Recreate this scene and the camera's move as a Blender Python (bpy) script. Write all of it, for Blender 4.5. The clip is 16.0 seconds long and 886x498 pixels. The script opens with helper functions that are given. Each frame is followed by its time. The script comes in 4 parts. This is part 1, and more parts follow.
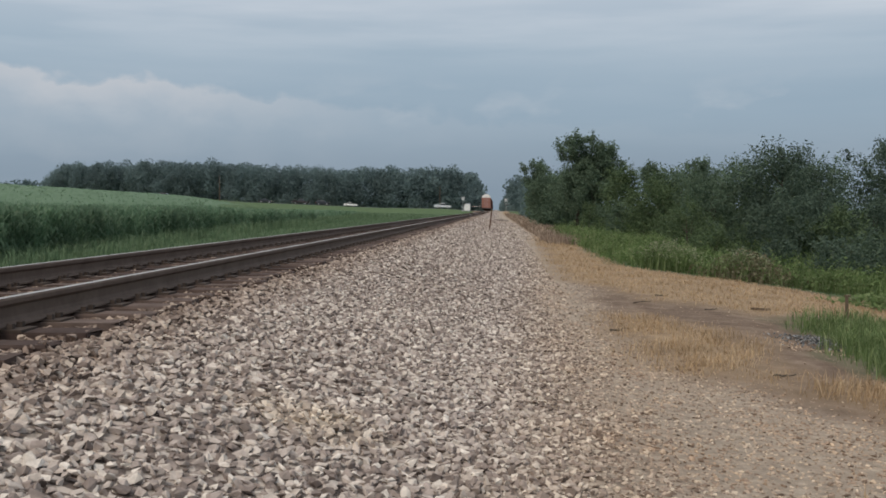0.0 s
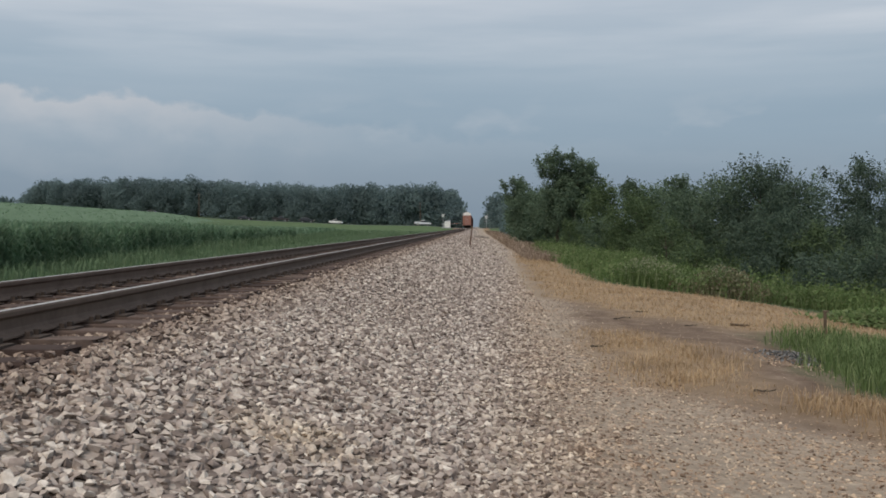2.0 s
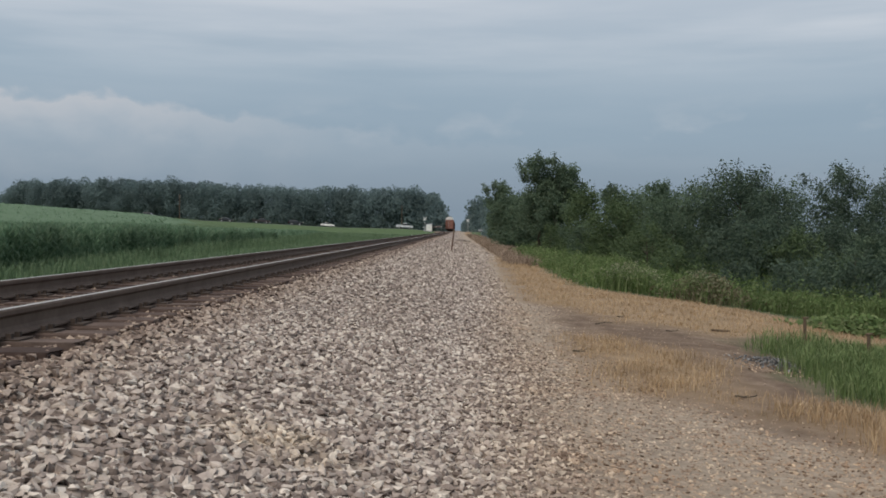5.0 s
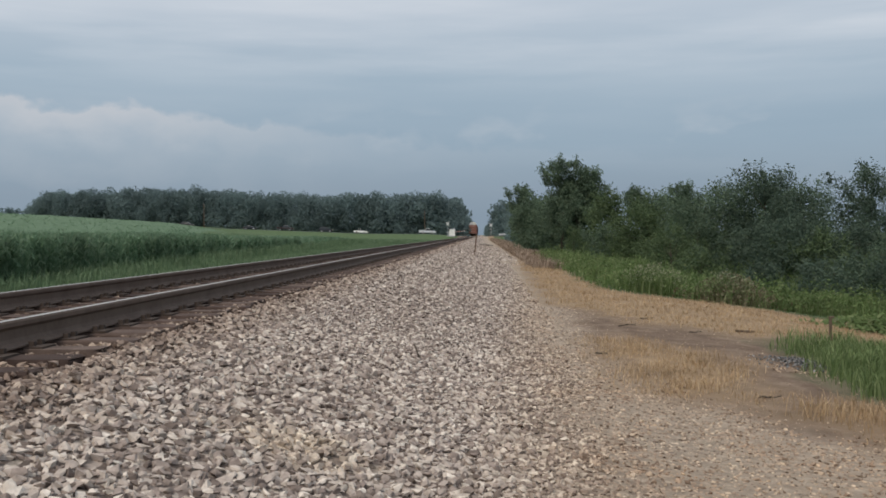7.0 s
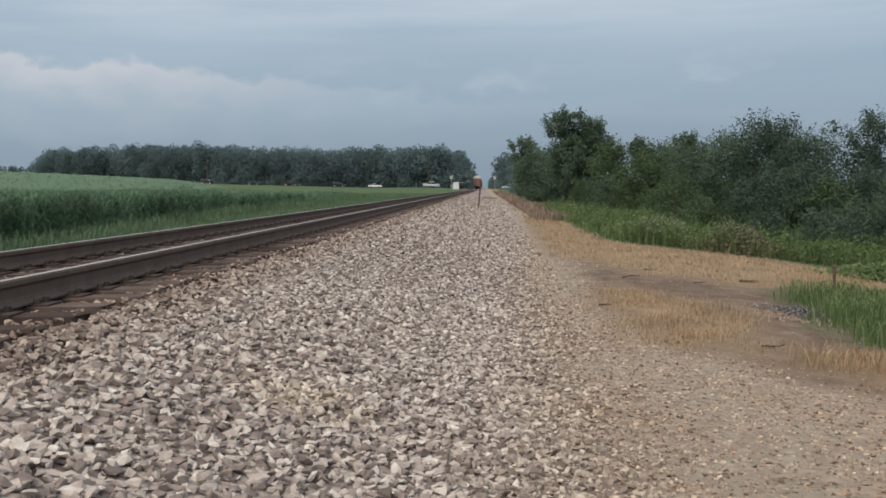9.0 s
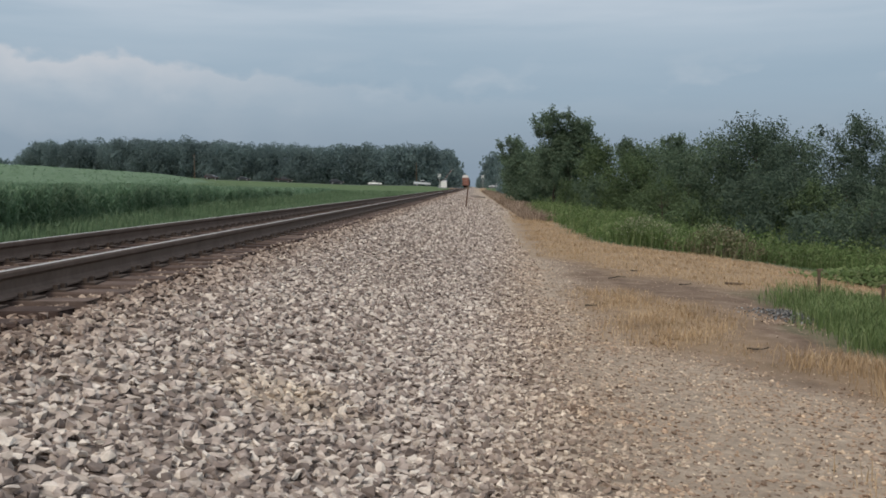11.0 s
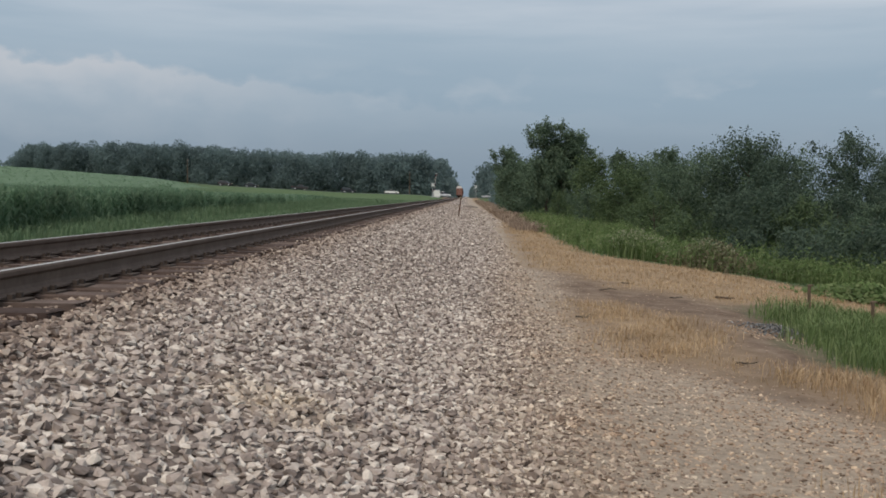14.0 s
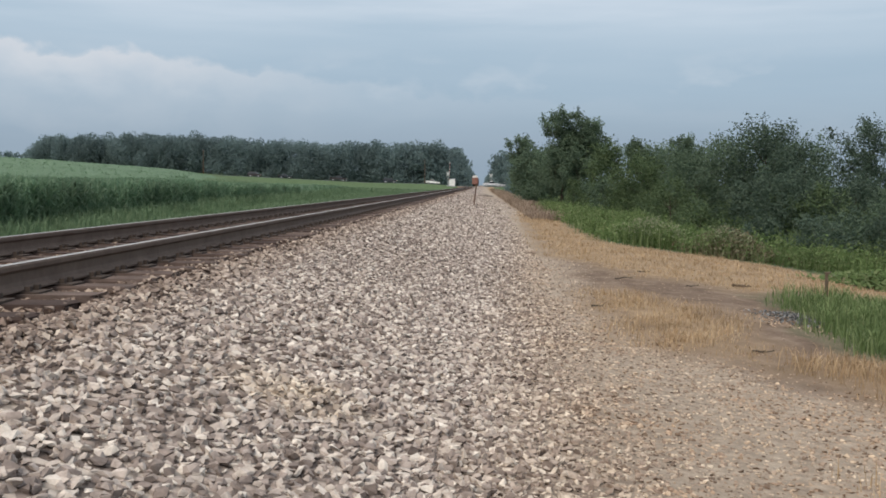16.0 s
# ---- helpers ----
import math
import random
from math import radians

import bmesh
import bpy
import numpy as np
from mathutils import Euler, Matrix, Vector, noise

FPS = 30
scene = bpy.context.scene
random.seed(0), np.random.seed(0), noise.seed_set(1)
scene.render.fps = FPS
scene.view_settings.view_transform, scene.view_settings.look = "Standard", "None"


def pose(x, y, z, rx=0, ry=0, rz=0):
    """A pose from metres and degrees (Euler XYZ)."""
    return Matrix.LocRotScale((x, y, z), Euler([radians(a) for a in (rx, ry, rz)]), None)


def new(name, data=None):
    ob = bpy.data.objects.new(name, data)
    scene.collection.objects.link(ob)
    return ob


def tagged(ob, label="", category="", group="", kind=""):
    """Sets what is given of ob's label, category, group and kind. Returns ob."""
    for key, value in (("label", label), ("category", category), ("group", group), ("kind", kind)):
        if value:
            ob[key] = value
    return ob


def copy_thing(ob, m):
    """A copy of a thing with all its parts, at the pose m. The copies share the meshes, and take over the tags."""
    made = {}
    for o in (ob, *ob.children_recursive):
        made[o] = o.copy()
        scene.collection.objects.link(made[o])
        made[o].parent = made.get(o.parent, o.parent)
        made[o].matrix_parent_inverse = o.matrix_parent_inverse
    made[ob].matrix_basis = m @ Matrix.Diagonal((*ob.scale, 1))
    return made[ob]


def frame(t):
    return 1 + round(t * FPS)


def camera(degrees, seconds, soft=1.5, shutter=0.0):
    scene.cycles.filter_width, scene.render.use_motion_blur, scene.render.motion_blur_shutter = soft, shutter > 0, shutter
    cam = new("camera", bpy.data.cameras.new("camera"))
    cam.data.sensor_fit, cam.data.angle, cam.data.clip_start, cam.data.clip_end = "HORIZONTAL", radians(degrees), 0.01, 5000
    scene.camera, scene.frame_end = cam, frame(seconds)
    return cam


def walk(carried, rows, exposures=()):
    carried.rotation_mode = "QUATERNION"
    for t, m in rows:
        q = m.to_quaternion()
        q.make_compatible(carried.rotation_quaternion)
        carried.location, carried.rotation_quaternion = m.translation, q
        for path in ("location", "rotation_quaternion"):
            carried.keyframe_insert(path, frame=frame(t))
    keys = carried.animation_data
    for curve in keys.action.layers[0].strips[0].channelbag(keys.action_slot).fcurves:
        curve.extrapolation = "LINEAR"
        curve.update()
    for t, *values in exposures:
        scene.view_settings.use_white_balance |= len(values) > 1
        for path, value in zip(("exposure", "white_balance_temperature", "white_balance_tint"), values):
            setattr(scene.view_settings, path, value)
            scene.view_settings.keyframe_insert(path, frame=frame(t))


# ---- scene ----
CAM_Z = 1.5
cam = camera(48.0, 16.0, soft=1.75)
# seconds, yaw, pitch, roll, sway across and up of the hand-held camera
TURNS = [
    (0.0, 3.075, -2.253, 0.060, 0.000, -0.004), (0.5, 1.460, -2.012, 0.060, -0.007, -0.005), (1.0, 2.427, -1.716, -0.181, -0.014, -0.001),
    (1.5, 1.886, -1.675, 0.120, -0.009, -0.007), (2.0, 1.939, -1.274, 0.089, -0.009, -0.012), (2.5, 1.515, -1.167, -0.996, -0.015, -0.003),
    (3.0, 2.077, -1.872, -0.193, -0.019, 0.003), (3.5, 0.750, -1.462, -0.383, -0.025, -0.004), (4.0, 1.442, -1.415, -0.454, -0.023, -0.002),
    (4.2, 1.393, -1.059, -0.417, -0.024, -0.001), (6.3, 0.164, -1.474, -0.553, -0.039, -0.019), (6.5, 1.433, -2.183, 0.031, -0.016, -0.022),
    (7.0, 2.211, -0.797, 0.445, 0.004, -0.016), (7.5, 1.548, -2.410, 0.189, 0.005, -0.017), (8.0, 2.036, -2.445, 0.708, 0.014, -0.016),
    (8.5, 2.048, -3.335, 0.976, 0.014, -0.021), (9.0, 2.434, -3.477, 1.115, 0.017, -0.016), (9.2, 1.852, -3.286, 0.980, 0.012, -0.025),
    (11.5, 2.031, -3.624, 0.021, 0.016, -0.009), (12.0, 2.650, -2.830, -0.224, 0.010, -0.013),
    (12.5, 2.508, -2.944, -0.236, 0.013, -0.018), (13.0, 2.151, -2.747, -0.333, 0.016, -0.010), (13.5, 1.597, -2.707, -0.667, 0.028, -0.020),
    (14.0, 1.333, -3.039, -0.726, 0.019, -0.015), (14.5, 1.259, -4.183, -0.583, 0.014, -0.016), (15.0, 1.140, -4.430, -0.345, 0.013, -0.015),
    (15.5, 3.109, -4.250, -0.809, 0.025, -0.006), (16.0, 2.211, -3.677, -0.356, 0.026, -0.009),
]
EXPOSURES = [(0.0, -0.05), (3.0, -0.15), (4.0, -0.13), (6.5, -0.07), (7.0, -0.03), (8.0, 0.0), (9.0, 0.05), (12.5, -0.03), (14.0, -0.06), (14.5, 0.0), (15.3, 0.27), (16.0, 0.27)]
walk(cam, [(t, pose(x, 0, CAM_Z + z, 90 + p, r, y)) for t, y, p, r, x, z in TURNS], EXPOSURES)
# ---- world and sun ----
SUN_ELEV, SUN_ROT = radians(52), radians(210)


def build_world():
    w = bpy.data.worlds.new("world")
    w.use_nodes = True
    scene.world = w
    nt = w.node_tree
    N, L = nt.nodes, nt.links
    N.clear()
    out, bg = N.new("ShaderNodeOutputWorld"), N.new("ShaderNodeBackground")
    sky = N.new("ShaderNodeTexSky")
    sky.sky_type, sky.sun_disc, sky.sun_elevation, sky.sun_rotation = "NISHITA", False, SUN_ELEV, SUN_ROT
    sky.air_density, sky.dust_density = 1.0, 3.0
    tc = N.new("ShaderNodeTexCoord")
    sep = N.new("ShaderNodeSeparateXYZ")
    L.new(tc.outputs["Generated"], sep.inputs[0])

    def noise_tex(scale, stretch, detail, off=0.0):
        mp = N.new("ShaderNodeMapping")
        mp.inputs["Scale"].default_value = stretch
        mp.inputs["Location"].default_value = (off, off * 0.7, 0)
        n = N.new("ShaderNodeTexNoise")
        n.inputs["Scale"].default_value, n.inputs["Detail"].default_value = scale, detail
        L.new(tc.outputs["Generated"], mp.inputs[0])
        L.new(mp.outputs[0], n.inputs["Vector"])
        return n.outputs[0]

    def ramp(val, stops):
        r = N.new("ShaderNodeValToRGB")
        e = r.color_ramp.elements
        while len(e) < len(stops):
            e.new(0.5)
        for k, (p, c) in zip(e, stops):
            k.position, k.color = p, (*c, 1)
        L.new(val, r.inputs[0])
        return r.outputs[0]

    def mix(fac, a, b, kind="MIX"):
        m = N.new("ShaderNodeMix")
        m.data_type, m.blend_type = "RGBA", kind
        for s, v in ((m.inputs[0], fac), (m.inputs[6], a), (m.inputs[7], b)):
            if isinstance(v, bpy.types.NodeSocket):
                L.new(v, s)
            else:
                s.default_value = v if not isinstance(v, tuple) else (*v, 1)
        return m.outputs[2]

    # grey-blue cloud deck that lightens upward, with long pale bands and a bank of cumulus low down
    deck = ramp(sep.outputs[2], [(0.0, (0.245, 0.32, 0.40)), (0.045, (0.27, 0.35, 0.44)), (0.09, (0.30, 0.40, 0.50)), (0.155, (0.375, 0.475, 0.57)), (0.26, (0.62, 0.675, 0.75)), (1.0, (0.64, 0.69, 0.755))])
    band = ramp(noise_tex(2.2, (1, 1, 9), 5, 1.3), [(0.42, (0, 0, 0)), (0.62, (1, 1, 1))])
    band_h = ramp(sep.outputs[2], [(0.08, (0.06,) * 3), (0.14, (0.12,) * 3), (0.19, (0.75,) * 3), (0.5, (0.9,) * 3)])
    col = mix(mix(1.0, band, band_h, "MULTIPLY"), deck, (0.675, 0.72, 0.78))
    lean = N.new("ShaderNodeMath")
    lean.operation = "MULTIPLY_ADD"
    L.new(sep.outputs[0], lean.inputs[0])
    lean.inputs[1].default_value = 0.09
    L.new(sep.outputs[2], lean.inputs[2])
    edge = N.new("ShaderNodeMath")
    edge.operation = "MULTIPLY_ADD"
    L.new(noise_tex(20.0, (1, 1, 1.5), 7, 4.2), edge.inputs[0])
    edge.inputs[1].default_value = -0.062
    L.new(lean.outputs[0], edge.inputs[2])
    lift = N.new("ShaderNodeMath")
    lift.operation = "ADD"
    lift.inputs[1].default_value = 0.073
    L.new(edge.outputs[0], lift.inputs[0])
    body = ramp(lift.outputs[0], [(0.05, (0, 0, 0)), (0.098, (0.35,) * 3), (0.124, (0.85,) * 3), (0.130, (0.95,) * 3), (0.1345, (0, 0, 0))])
    east = N.new("ShaderNodeMath")
    east.operation = "ADD"
    east.inputs[1].default_value = 0.5
    L.new(sep.outputs[0], east.inputs[0])
    side = ramp(east.outputs[0], [(0.16, (0.95,) * 3), (0.26, (0.55,) * 3), (0.38, (0.2,) * 3), (0.6, (0.04,) * 3)])
    col = mix(mix(1.0, body, side, "MULTIPLY"), col, (0.565, 0.59, 0.635))
    puff = ramp(noise_tex(14.0, (1, 1, 2.4), 6, 9.7), [(0.52, (0, 0, 0)), (0.68, (0.4,) * 3)])
    puff_h = ramp(sep.outputs[2], [(0.075, (0, 0, 0)), (0.10, (1,) * 3), (0.14, (0, 0, 0))])
    col = mix(mix(1.0, puff, puff_h, "MULTIPLY"), col, (0.52, 0.57, 0.63))
    sky_s = mix(1.0, sky.outputs[0], (0.1, 0.1, 0.1), "MULTIPLY")
    col = mix(0.9, sky_s, col)
    L.new(col, bg.inputs[0])
    bg.inputs[1].default_value = 1.0
    L.new(bg.outputs[0], out.inputs[0])


build_world()
sun = new("sun", bpy.data.lights.new("sun", "SUN"))
sun.data.energy, sun.data.angle, sun.data.color = 2.1, radians(14), (1.0, 0.90, 0.77)
sun.matrix_world = pose(0, 0, 30, 38, 0, -30)

# ---- materials ----


def sockets(nt):
    return nt.nodes, nt.links


def ramp_node(nt, val, stops):
    r = nt.nodes.new("ShaderNodeValToRGB")
    e = r.color_ramp.elements
    while len(e) < len(stops):
        e.new(0.5)
    for k, (p, c) in zip(e, stops):
        k.position, k.color = p, (*c, 1)
    nt.links.new(val, r.inputs[0])
    return r.outputs[0]


def noise_node(nt, vec, scale, detail=4, rough=0.6):
    n = nt.nodes.new("ShaderNodeTexNoise")
    n.inputs["Scale"].default_value, n.inputs["Detail"].default_value, n.inputs["Roughness"].default_value = scale, detail, rough
    nt.links.new(vec, n.inputs["Vector"])
    return n.outputs[0]


def mix_node(nt, fac, a, b, kind="MIX"):
    m = nt.nodes.new("ShaderNodeMix")
    m.data_type, m.blend_type = "RGBA", kind
    for s, v in ((m.inputs[0], fac), (m.inputs[6], a), (m.inputs[7], b)):
        if isinstance(v, bpy.types.NodeSocket):
            nt.links.new(v, s)
        else:
            s.default_value = (*v, 1) if isinstance(v, tuple) else v
    return m.outputs[2]


def start(name, rough=0.9, metal=0.0, spec=0.3):
    m = bpy.data.materials.new(name)
    m.use_nodes = True
    b = m.node_tree.nodes["Principled BSDF"]
    b.inputs["Roughness"].default_value, b.inputs["Metallic"].default_value = rough, metal
    b.inputs["Specular IOR Level"].default_value = spec
    geo = m.node_tree.nodes.new("ShaderNodeNewGeometry")
    tc = m.node_tree.nodes.new("ShaderNodeTexCoord")
    return m, m.node_tree, b, geo, tc


def bump(nt, b, height, strength, dist):
    bp = nt.nodes.new("ShaderNodeBump")
    bp.inputs["Strength"].default_value, bp.inputs["Distance"].default_value = strength, dist
    nt.links.new(height, bp.inputs["Height"])
    nt.links.new(bp.outputs[0], b.inputs["Normal"])


def surface(name, lo, hi, scale=4.0, rough=0.85, metal=0.0, rel=0.3, dist=0.01, fine=30.0, spec=0.3):
    """Two scales of variation between two colours, with fine relief."""
    m, nt, b, geo, tc = start(name, rough, metal, spec)
    big = noise_node(nt, tc.outputs["Object"], scale, 3)
    small = noise_node(nt, tc.outputs["Object"], scale * fine / 4, 5)
    mid = tuple((a + c) / 2 for a, c in zip(lo, hi))
    c1 = ramp_node(nt, big, [(0.32, lo), (0.68, hi)])
    c2 = ramp_node(nt, small, [(0.3, tuple(v * 0.75 for v in mid)), (0.7, tuple(min(1, v * 1.2) for v in mid))])
    nt.links.new(mix_node(nt, 0.4, c1, c2), b.inputs["Base Color"])
    bump(nt, b, small, rel, dist)
    return m


def islands(name, stops, rough=0.9, by="island", through_light=0.0, spec=0.2, scale=3.0):
    """A colour of its own for each loose piece, with a broad drift across the place."""
    m, nt, b, geo, tc = start(name, rough, 0, spec)
    if by == "island":
        rnd = geo.outputs["Random Per Island"]
    else:
        rnd = nt.nodes.new("ShaderNodeObjectInfo").outputs["Random"]
    c = ramp_node(nt, rnd, stops)
    n = noise_node(nt, geo.outputs["Position"], scale, 4)
    g = ramp_node(nt, n, [(0.3, (0.7,) * 3), (0.7, (1.25,) * 3)])
    c = mix_node(nt, 1.0, c, g, "MULTIPLY")
    nt.links.new(c, b.inputs["Base Color"])
    if through_light:
        tr = nt.nodes.new("ShaderNodeBsdfTranslucent")
        nt.links.new(c, tr.inputs[0])
        ms = nt.nodes.new("ShaderNodeMixShader")
        ms.inputs[0].default_value = through_light
        nt.links.new(b.outputs[0], ms.inputs[1])
        nt.links.new(tr.outputs[0], ms.inputs[2])
        nt.links.new(ms.outputs[0], nt.nodes["Material Output"].inputs[0])
    return m


def plain(name, col, rough=0.6, metal=0.0, spec=0.4):
    return surface(name, tuple(v * 0.85 for v in col), tuple(min(1, v * 1.12) for v in col), 2.0, rough, metal, 0.1, 0.002, 30, spec)


STONE_STOPS = [(0.0, (0.15, 0.12, 0.105)), (0.25, (0.265, 0.218, 0.194)), (0.5, (0.39, 0.332, 0.296)), (0.8, (0.505, 0.442, 0.39)), (1.0, (0.66, 0.60, 0.535))]
M = {}


def dusted(nt, colour, pos):
    """Tan dust on the stones of the service road, a pale spill of cream chippings on the shoulder."""
    sep = nt.nodes.new("ShaderNodeSeparateXYZ")
    nt.links.new(pos, sep.inputs[0])
    wav = nt.nodes.new("ShaderNodeMath")
    wav.operation = "MULTIPLY_ADD"
    nt.links.new(noise_node(nt, pos, 1.3, 5), wav.inputs[0])
    wav.inputs[1].default_value = 0.9
    drift = nt.nodes.new("ShaderNodeMath")
    drift.operation = "MULTIPLY_ADD"
    nt.links.new(sep.outputs[1], drift.inputs[0])
    drift.inputs[1].default_value = -0.035
    nt.links.new(sep.outputs[0], drift.inputs[2])
    nt.links.new(drift.outputs[0], wav.inputs[2])
    half = nt.nodes.new("ShaderNodeMath")
    half.operation = "MULTIPLY"
    half.inputs[1].default_value = 0.5
    nt.links.new(wav.outputs[0], half.inputs[0])
    tan = ramp_node(nt, half.outputs[0], [(0.02, (1.0, 1.0, 1.0)), (0.5, (0.99, 0.925, 0.83)), (0.95, (0.98, 0.885, 0.755))])
    colour = mix_node(nt, 1.0, colour, tan, "MULTIPLY")
    # reddish-brown mud worked up through the road stone in patches
    mud = ramp_node(nt, noise_node(nt, pos, 0.9, 6, 0.65), [(0.44, (0.0,) * 3), (0.62, (0.75,) * 3)])
    on_road = ramp_node(nt, half.outputs[0], [(0.25, (0.0,) * 3), (0.7, (1.0,) * 3)])
    colour = mix_node(nt, mix_node(nt, 1.0, mud, on_road, "MULTIPLY"), colour, mix_node(nt, 1.0, colour, (0.80, 0.66, 0.54), "MULTIPLY"))
    inner = nt.nodes.new("ShaderNodeMath")
    inner.operation = "ADD"
    inner.inputs[1].default_value = 3.45
    nt.links.new(sep.outputs[0], inner.inputs[0])
    foul = nt.nodes.new("ShaderNodeMath")
    foul.operation = "MULTIPLY"
    foul.inputs[1].default_value = 0.25
    nt.links.new(inner.outputs[0], foul.inputs[0])
    # brake dust and mud between the ties
    colour = mix_node(nt, 1.0, colour, ramp_node(nt, foul.outputs[0], [(0.24, (0.66, 0.58, 0.52)), (0.33, (0.80, 0.75, 0.71)), (0.43, (1.0, 1.0, 1.0))]), "MULTIPLY")
    # spills of yellowish stone
    for place, reach, much in (((-0.95, 5.05, 0.4), 0.95, 0.85), ((-1.85, 4.4, 0.66), 0.62, 0.55)):
        far = nt.nodes.new("ShaderNodeVectorMath")
        far.operation = "DISTANCE"
        far.inputs[1].default_value = place
        nt.links.new(pos, far.inputs[0])
        edge = nt.nodes.new("ShaderNodeMath")
        edge.operation = "MULTIPLY_ADD"
        nt.links.new(noise_node(nt, pos, 3.5, 6, 0.7), edge.inputs[0])
        edge.inputs[1].default_value = 1.1
        nt.links.new(far.outputs["Value"], edge.inputs[2])
        spill = ramp_node(nt, edge.outputs[0], [(reach - 0.35, (much,) * 3), (min(1.0, reach + 0.05), (0.0,) * 3)])
        pale = mix_node(nt, 0.25, mix_node(nt, 1.0, colour, (1.2, 1.12, 0.97), "MULTIPLY"), (0.58, 0.52, 0.43))
        colour = mix_node(nt, spill, colour, pale)
    return colour


def stone_material(name, by):
    m = islands(name, STONE_STOPS, 0.92, by=by, scale=25.0)
    nt = m.node_tree
    b = nt.nodes["Principled BSDF"]
    colour = b.inputs["Base Color"].links[0].from_socket
    geo = [n for n in nt.nodes if n.bl_idname == "ShaderNodeNewGeometry"][0]
    nt.links.new(dusted(nt, colour, geo.outputs["Position"]), b.inputs["Base Color"])
    bump(nt, b, noise_node(nt, geo.outputs["Position"], 120.0, 4), 0.4, 0.004)
    return m


M["stone"] = stone_material("ballast_stone", "island")
M["stone_one"] = stone_material("ballast_stone_single", "object")
M["steel"] = surface("rusty_rail_steel", (0.088, 0.063, 0.051), (0.15, 0.112, 0.091), 3.0, 0.85, 0.1, 0.3, 0.003)
M["spike"] = surface("dark_spike_iron", (0.04, 0.03, 0.025), (0.085, 0.064, 0.053), 6.0, 0.9, 0.1, 0.3, 0.003)
M["head"] = surface("polished_rail_head", (0.40, 0.375, 0.345), (0.56, 0.53, 0.495), 1.5, 0.45, 0.78, 0.05, 0.001)
M["tie"] = islands("creosoted_tie", [(0.0, (0.055, 0.038, 0.033)), (0.5, (0.088, 0.062, 0.053)), (1.0, (0.14, 0.105, 0.09))], 0.95, by="object", scale=9.0)
M["tie_far"] = islands("creosoted_tie_far", [(0.0, (0.055, 0.038, 0.033)), (0.5, (0.088, 0.062, 0.053)), (1.0, (0.14, 0.105, 0.09))], 0.95, scale=9.0)
M["dry"] = islands("dry_grass", [(0.0, (0.34, 0.235, 0.138)), (0.5, (0.43, 0.31, 0.188)), (1.0, (0.53, 0.405, 0.265))], 0.9, through_light=0.3, scale=1.2)
M["green"] = islands("green_grass", [(0.0, (0.10, 0.15, 0.055)), (0.6, (0.15, 0.21, 0.08)), (1.0, (0.23, 0.275, 0.13))], 0.7, through_light=0.35, scale=0.8)
M["verge"] = islands("verge_grass", [(0.0, (0.094, 0.15, 0.083)), (0.6, (0.124, 0.186, 0.104)), (1.0, (0.175, 0.232, 0.138))], 0.8, through_light=0.4, scale=0.5)
M["weed"] = islands("tall_weeds", [(0.0, (0.09, 0.14, 0.05)), (0.5, (0.14, 0.205, 0.075)), (1.0, (0.21, 0.25, 0.12))], 0.85, through_light=0.35, scale=0.6)
M["seedhead"] = islands("pale_seed_heads", [(0.0, (0.17, 0.20, 0.11)), (0.6, (0.24, 0.26, 0.16)), (1.0, (0.36, 0.35, 0.26))], 0.9, through_light=0.3, scale=0.8)
M["brownweed"] = islands("brown_seeding_weeds", [(0.0, (0.10, 0.085, 0.05)), (0.6, (0.15, 0.13, 0.08)), (1.0, (0.24, 0.22, 0.15))], 0.9, through_light=0.2, scale=0.8)
M["brush"] = islands("dead_brush", [(0.0, (0.20, 0.15, 0.115)), (0.5, (0.28, 0.215, 0.165)), (1.0, (0.36, 0.285, 0.22))], 0.95, through_light=0.2, scale=0.5)
M["corn"] = islands("corn_leaf", [(0.0, (0.112, 0.188, 0.115)), (0.6, (0.145, 0.232, 0.142)), (1.0, (0.22, 0.305, 0.20))], 0.7, through_light=0.6, spec=0.25, scale=0.25)
M["canopy"] = surface("corn_canopy", (0.092, 0.155, 0.09), (0.122, 0.19, 0.113), 0.6, 0.85, 0, 0.8, 0.2)
M["leaf"] = islands("tree_leaf", [(0.0, (0.082, 0.122, 0.083)), (0.5, (0.105, 0.154, 0.10)), (1.0, (0.148, 0.197, 0.126))], 0.75, through_light=0.42, spec=0.2, scale=0.7)
M["leaf_bright"] = islands("shrub_leaf", [(0.0, (0.07, 0.105, 0.055)), (0.5, (0.094, 0.138, 0.066)), (1.0, (0.14, 0.185, 0.09))], 0.75, through_light=0.42, spec=0.2, scale=0.7)
# pale bluish leaf: aerial haze of the distance is put into its colour
M["leaf_haze"] = islands("hazed_far_leaf", [(0.0, (0.15, 0.205, 0.207)), (0.5, (0.16, 0.218, 0.218)), (1.0, (0.172, 0.232, 0.23))], 0.9, through_light=0.5, spec=0.1, scale=0.06)
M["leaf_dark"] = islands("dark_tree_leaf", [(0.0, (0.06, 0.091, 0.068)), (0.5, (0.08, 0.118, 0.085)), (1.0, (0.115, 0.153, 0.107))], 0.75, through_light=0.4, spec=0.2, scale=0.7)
M["bark"] = surface("bark", (0.05, 0.04, 0.032), (0.11, 0.09, 0.07), 6.0, 0.95, 0, 0.8, 0.02)
M["wood"] = surface("weathered_wood", (0.09, 0.065, 0.045), (0.18, 0.13, 0.09), 5.0, 0.9, 0, 0.4, 0.005)
M["rust"] = surface("rusted_iron", (0.06, 0.03, 0.02), (0.13, 0.065, 0.04), 8.0, 0.85, 0.1, 0.4, 0.004)
M["white"] = plain("white_paint", (0.78, 0.78, 0.76), 0.45)
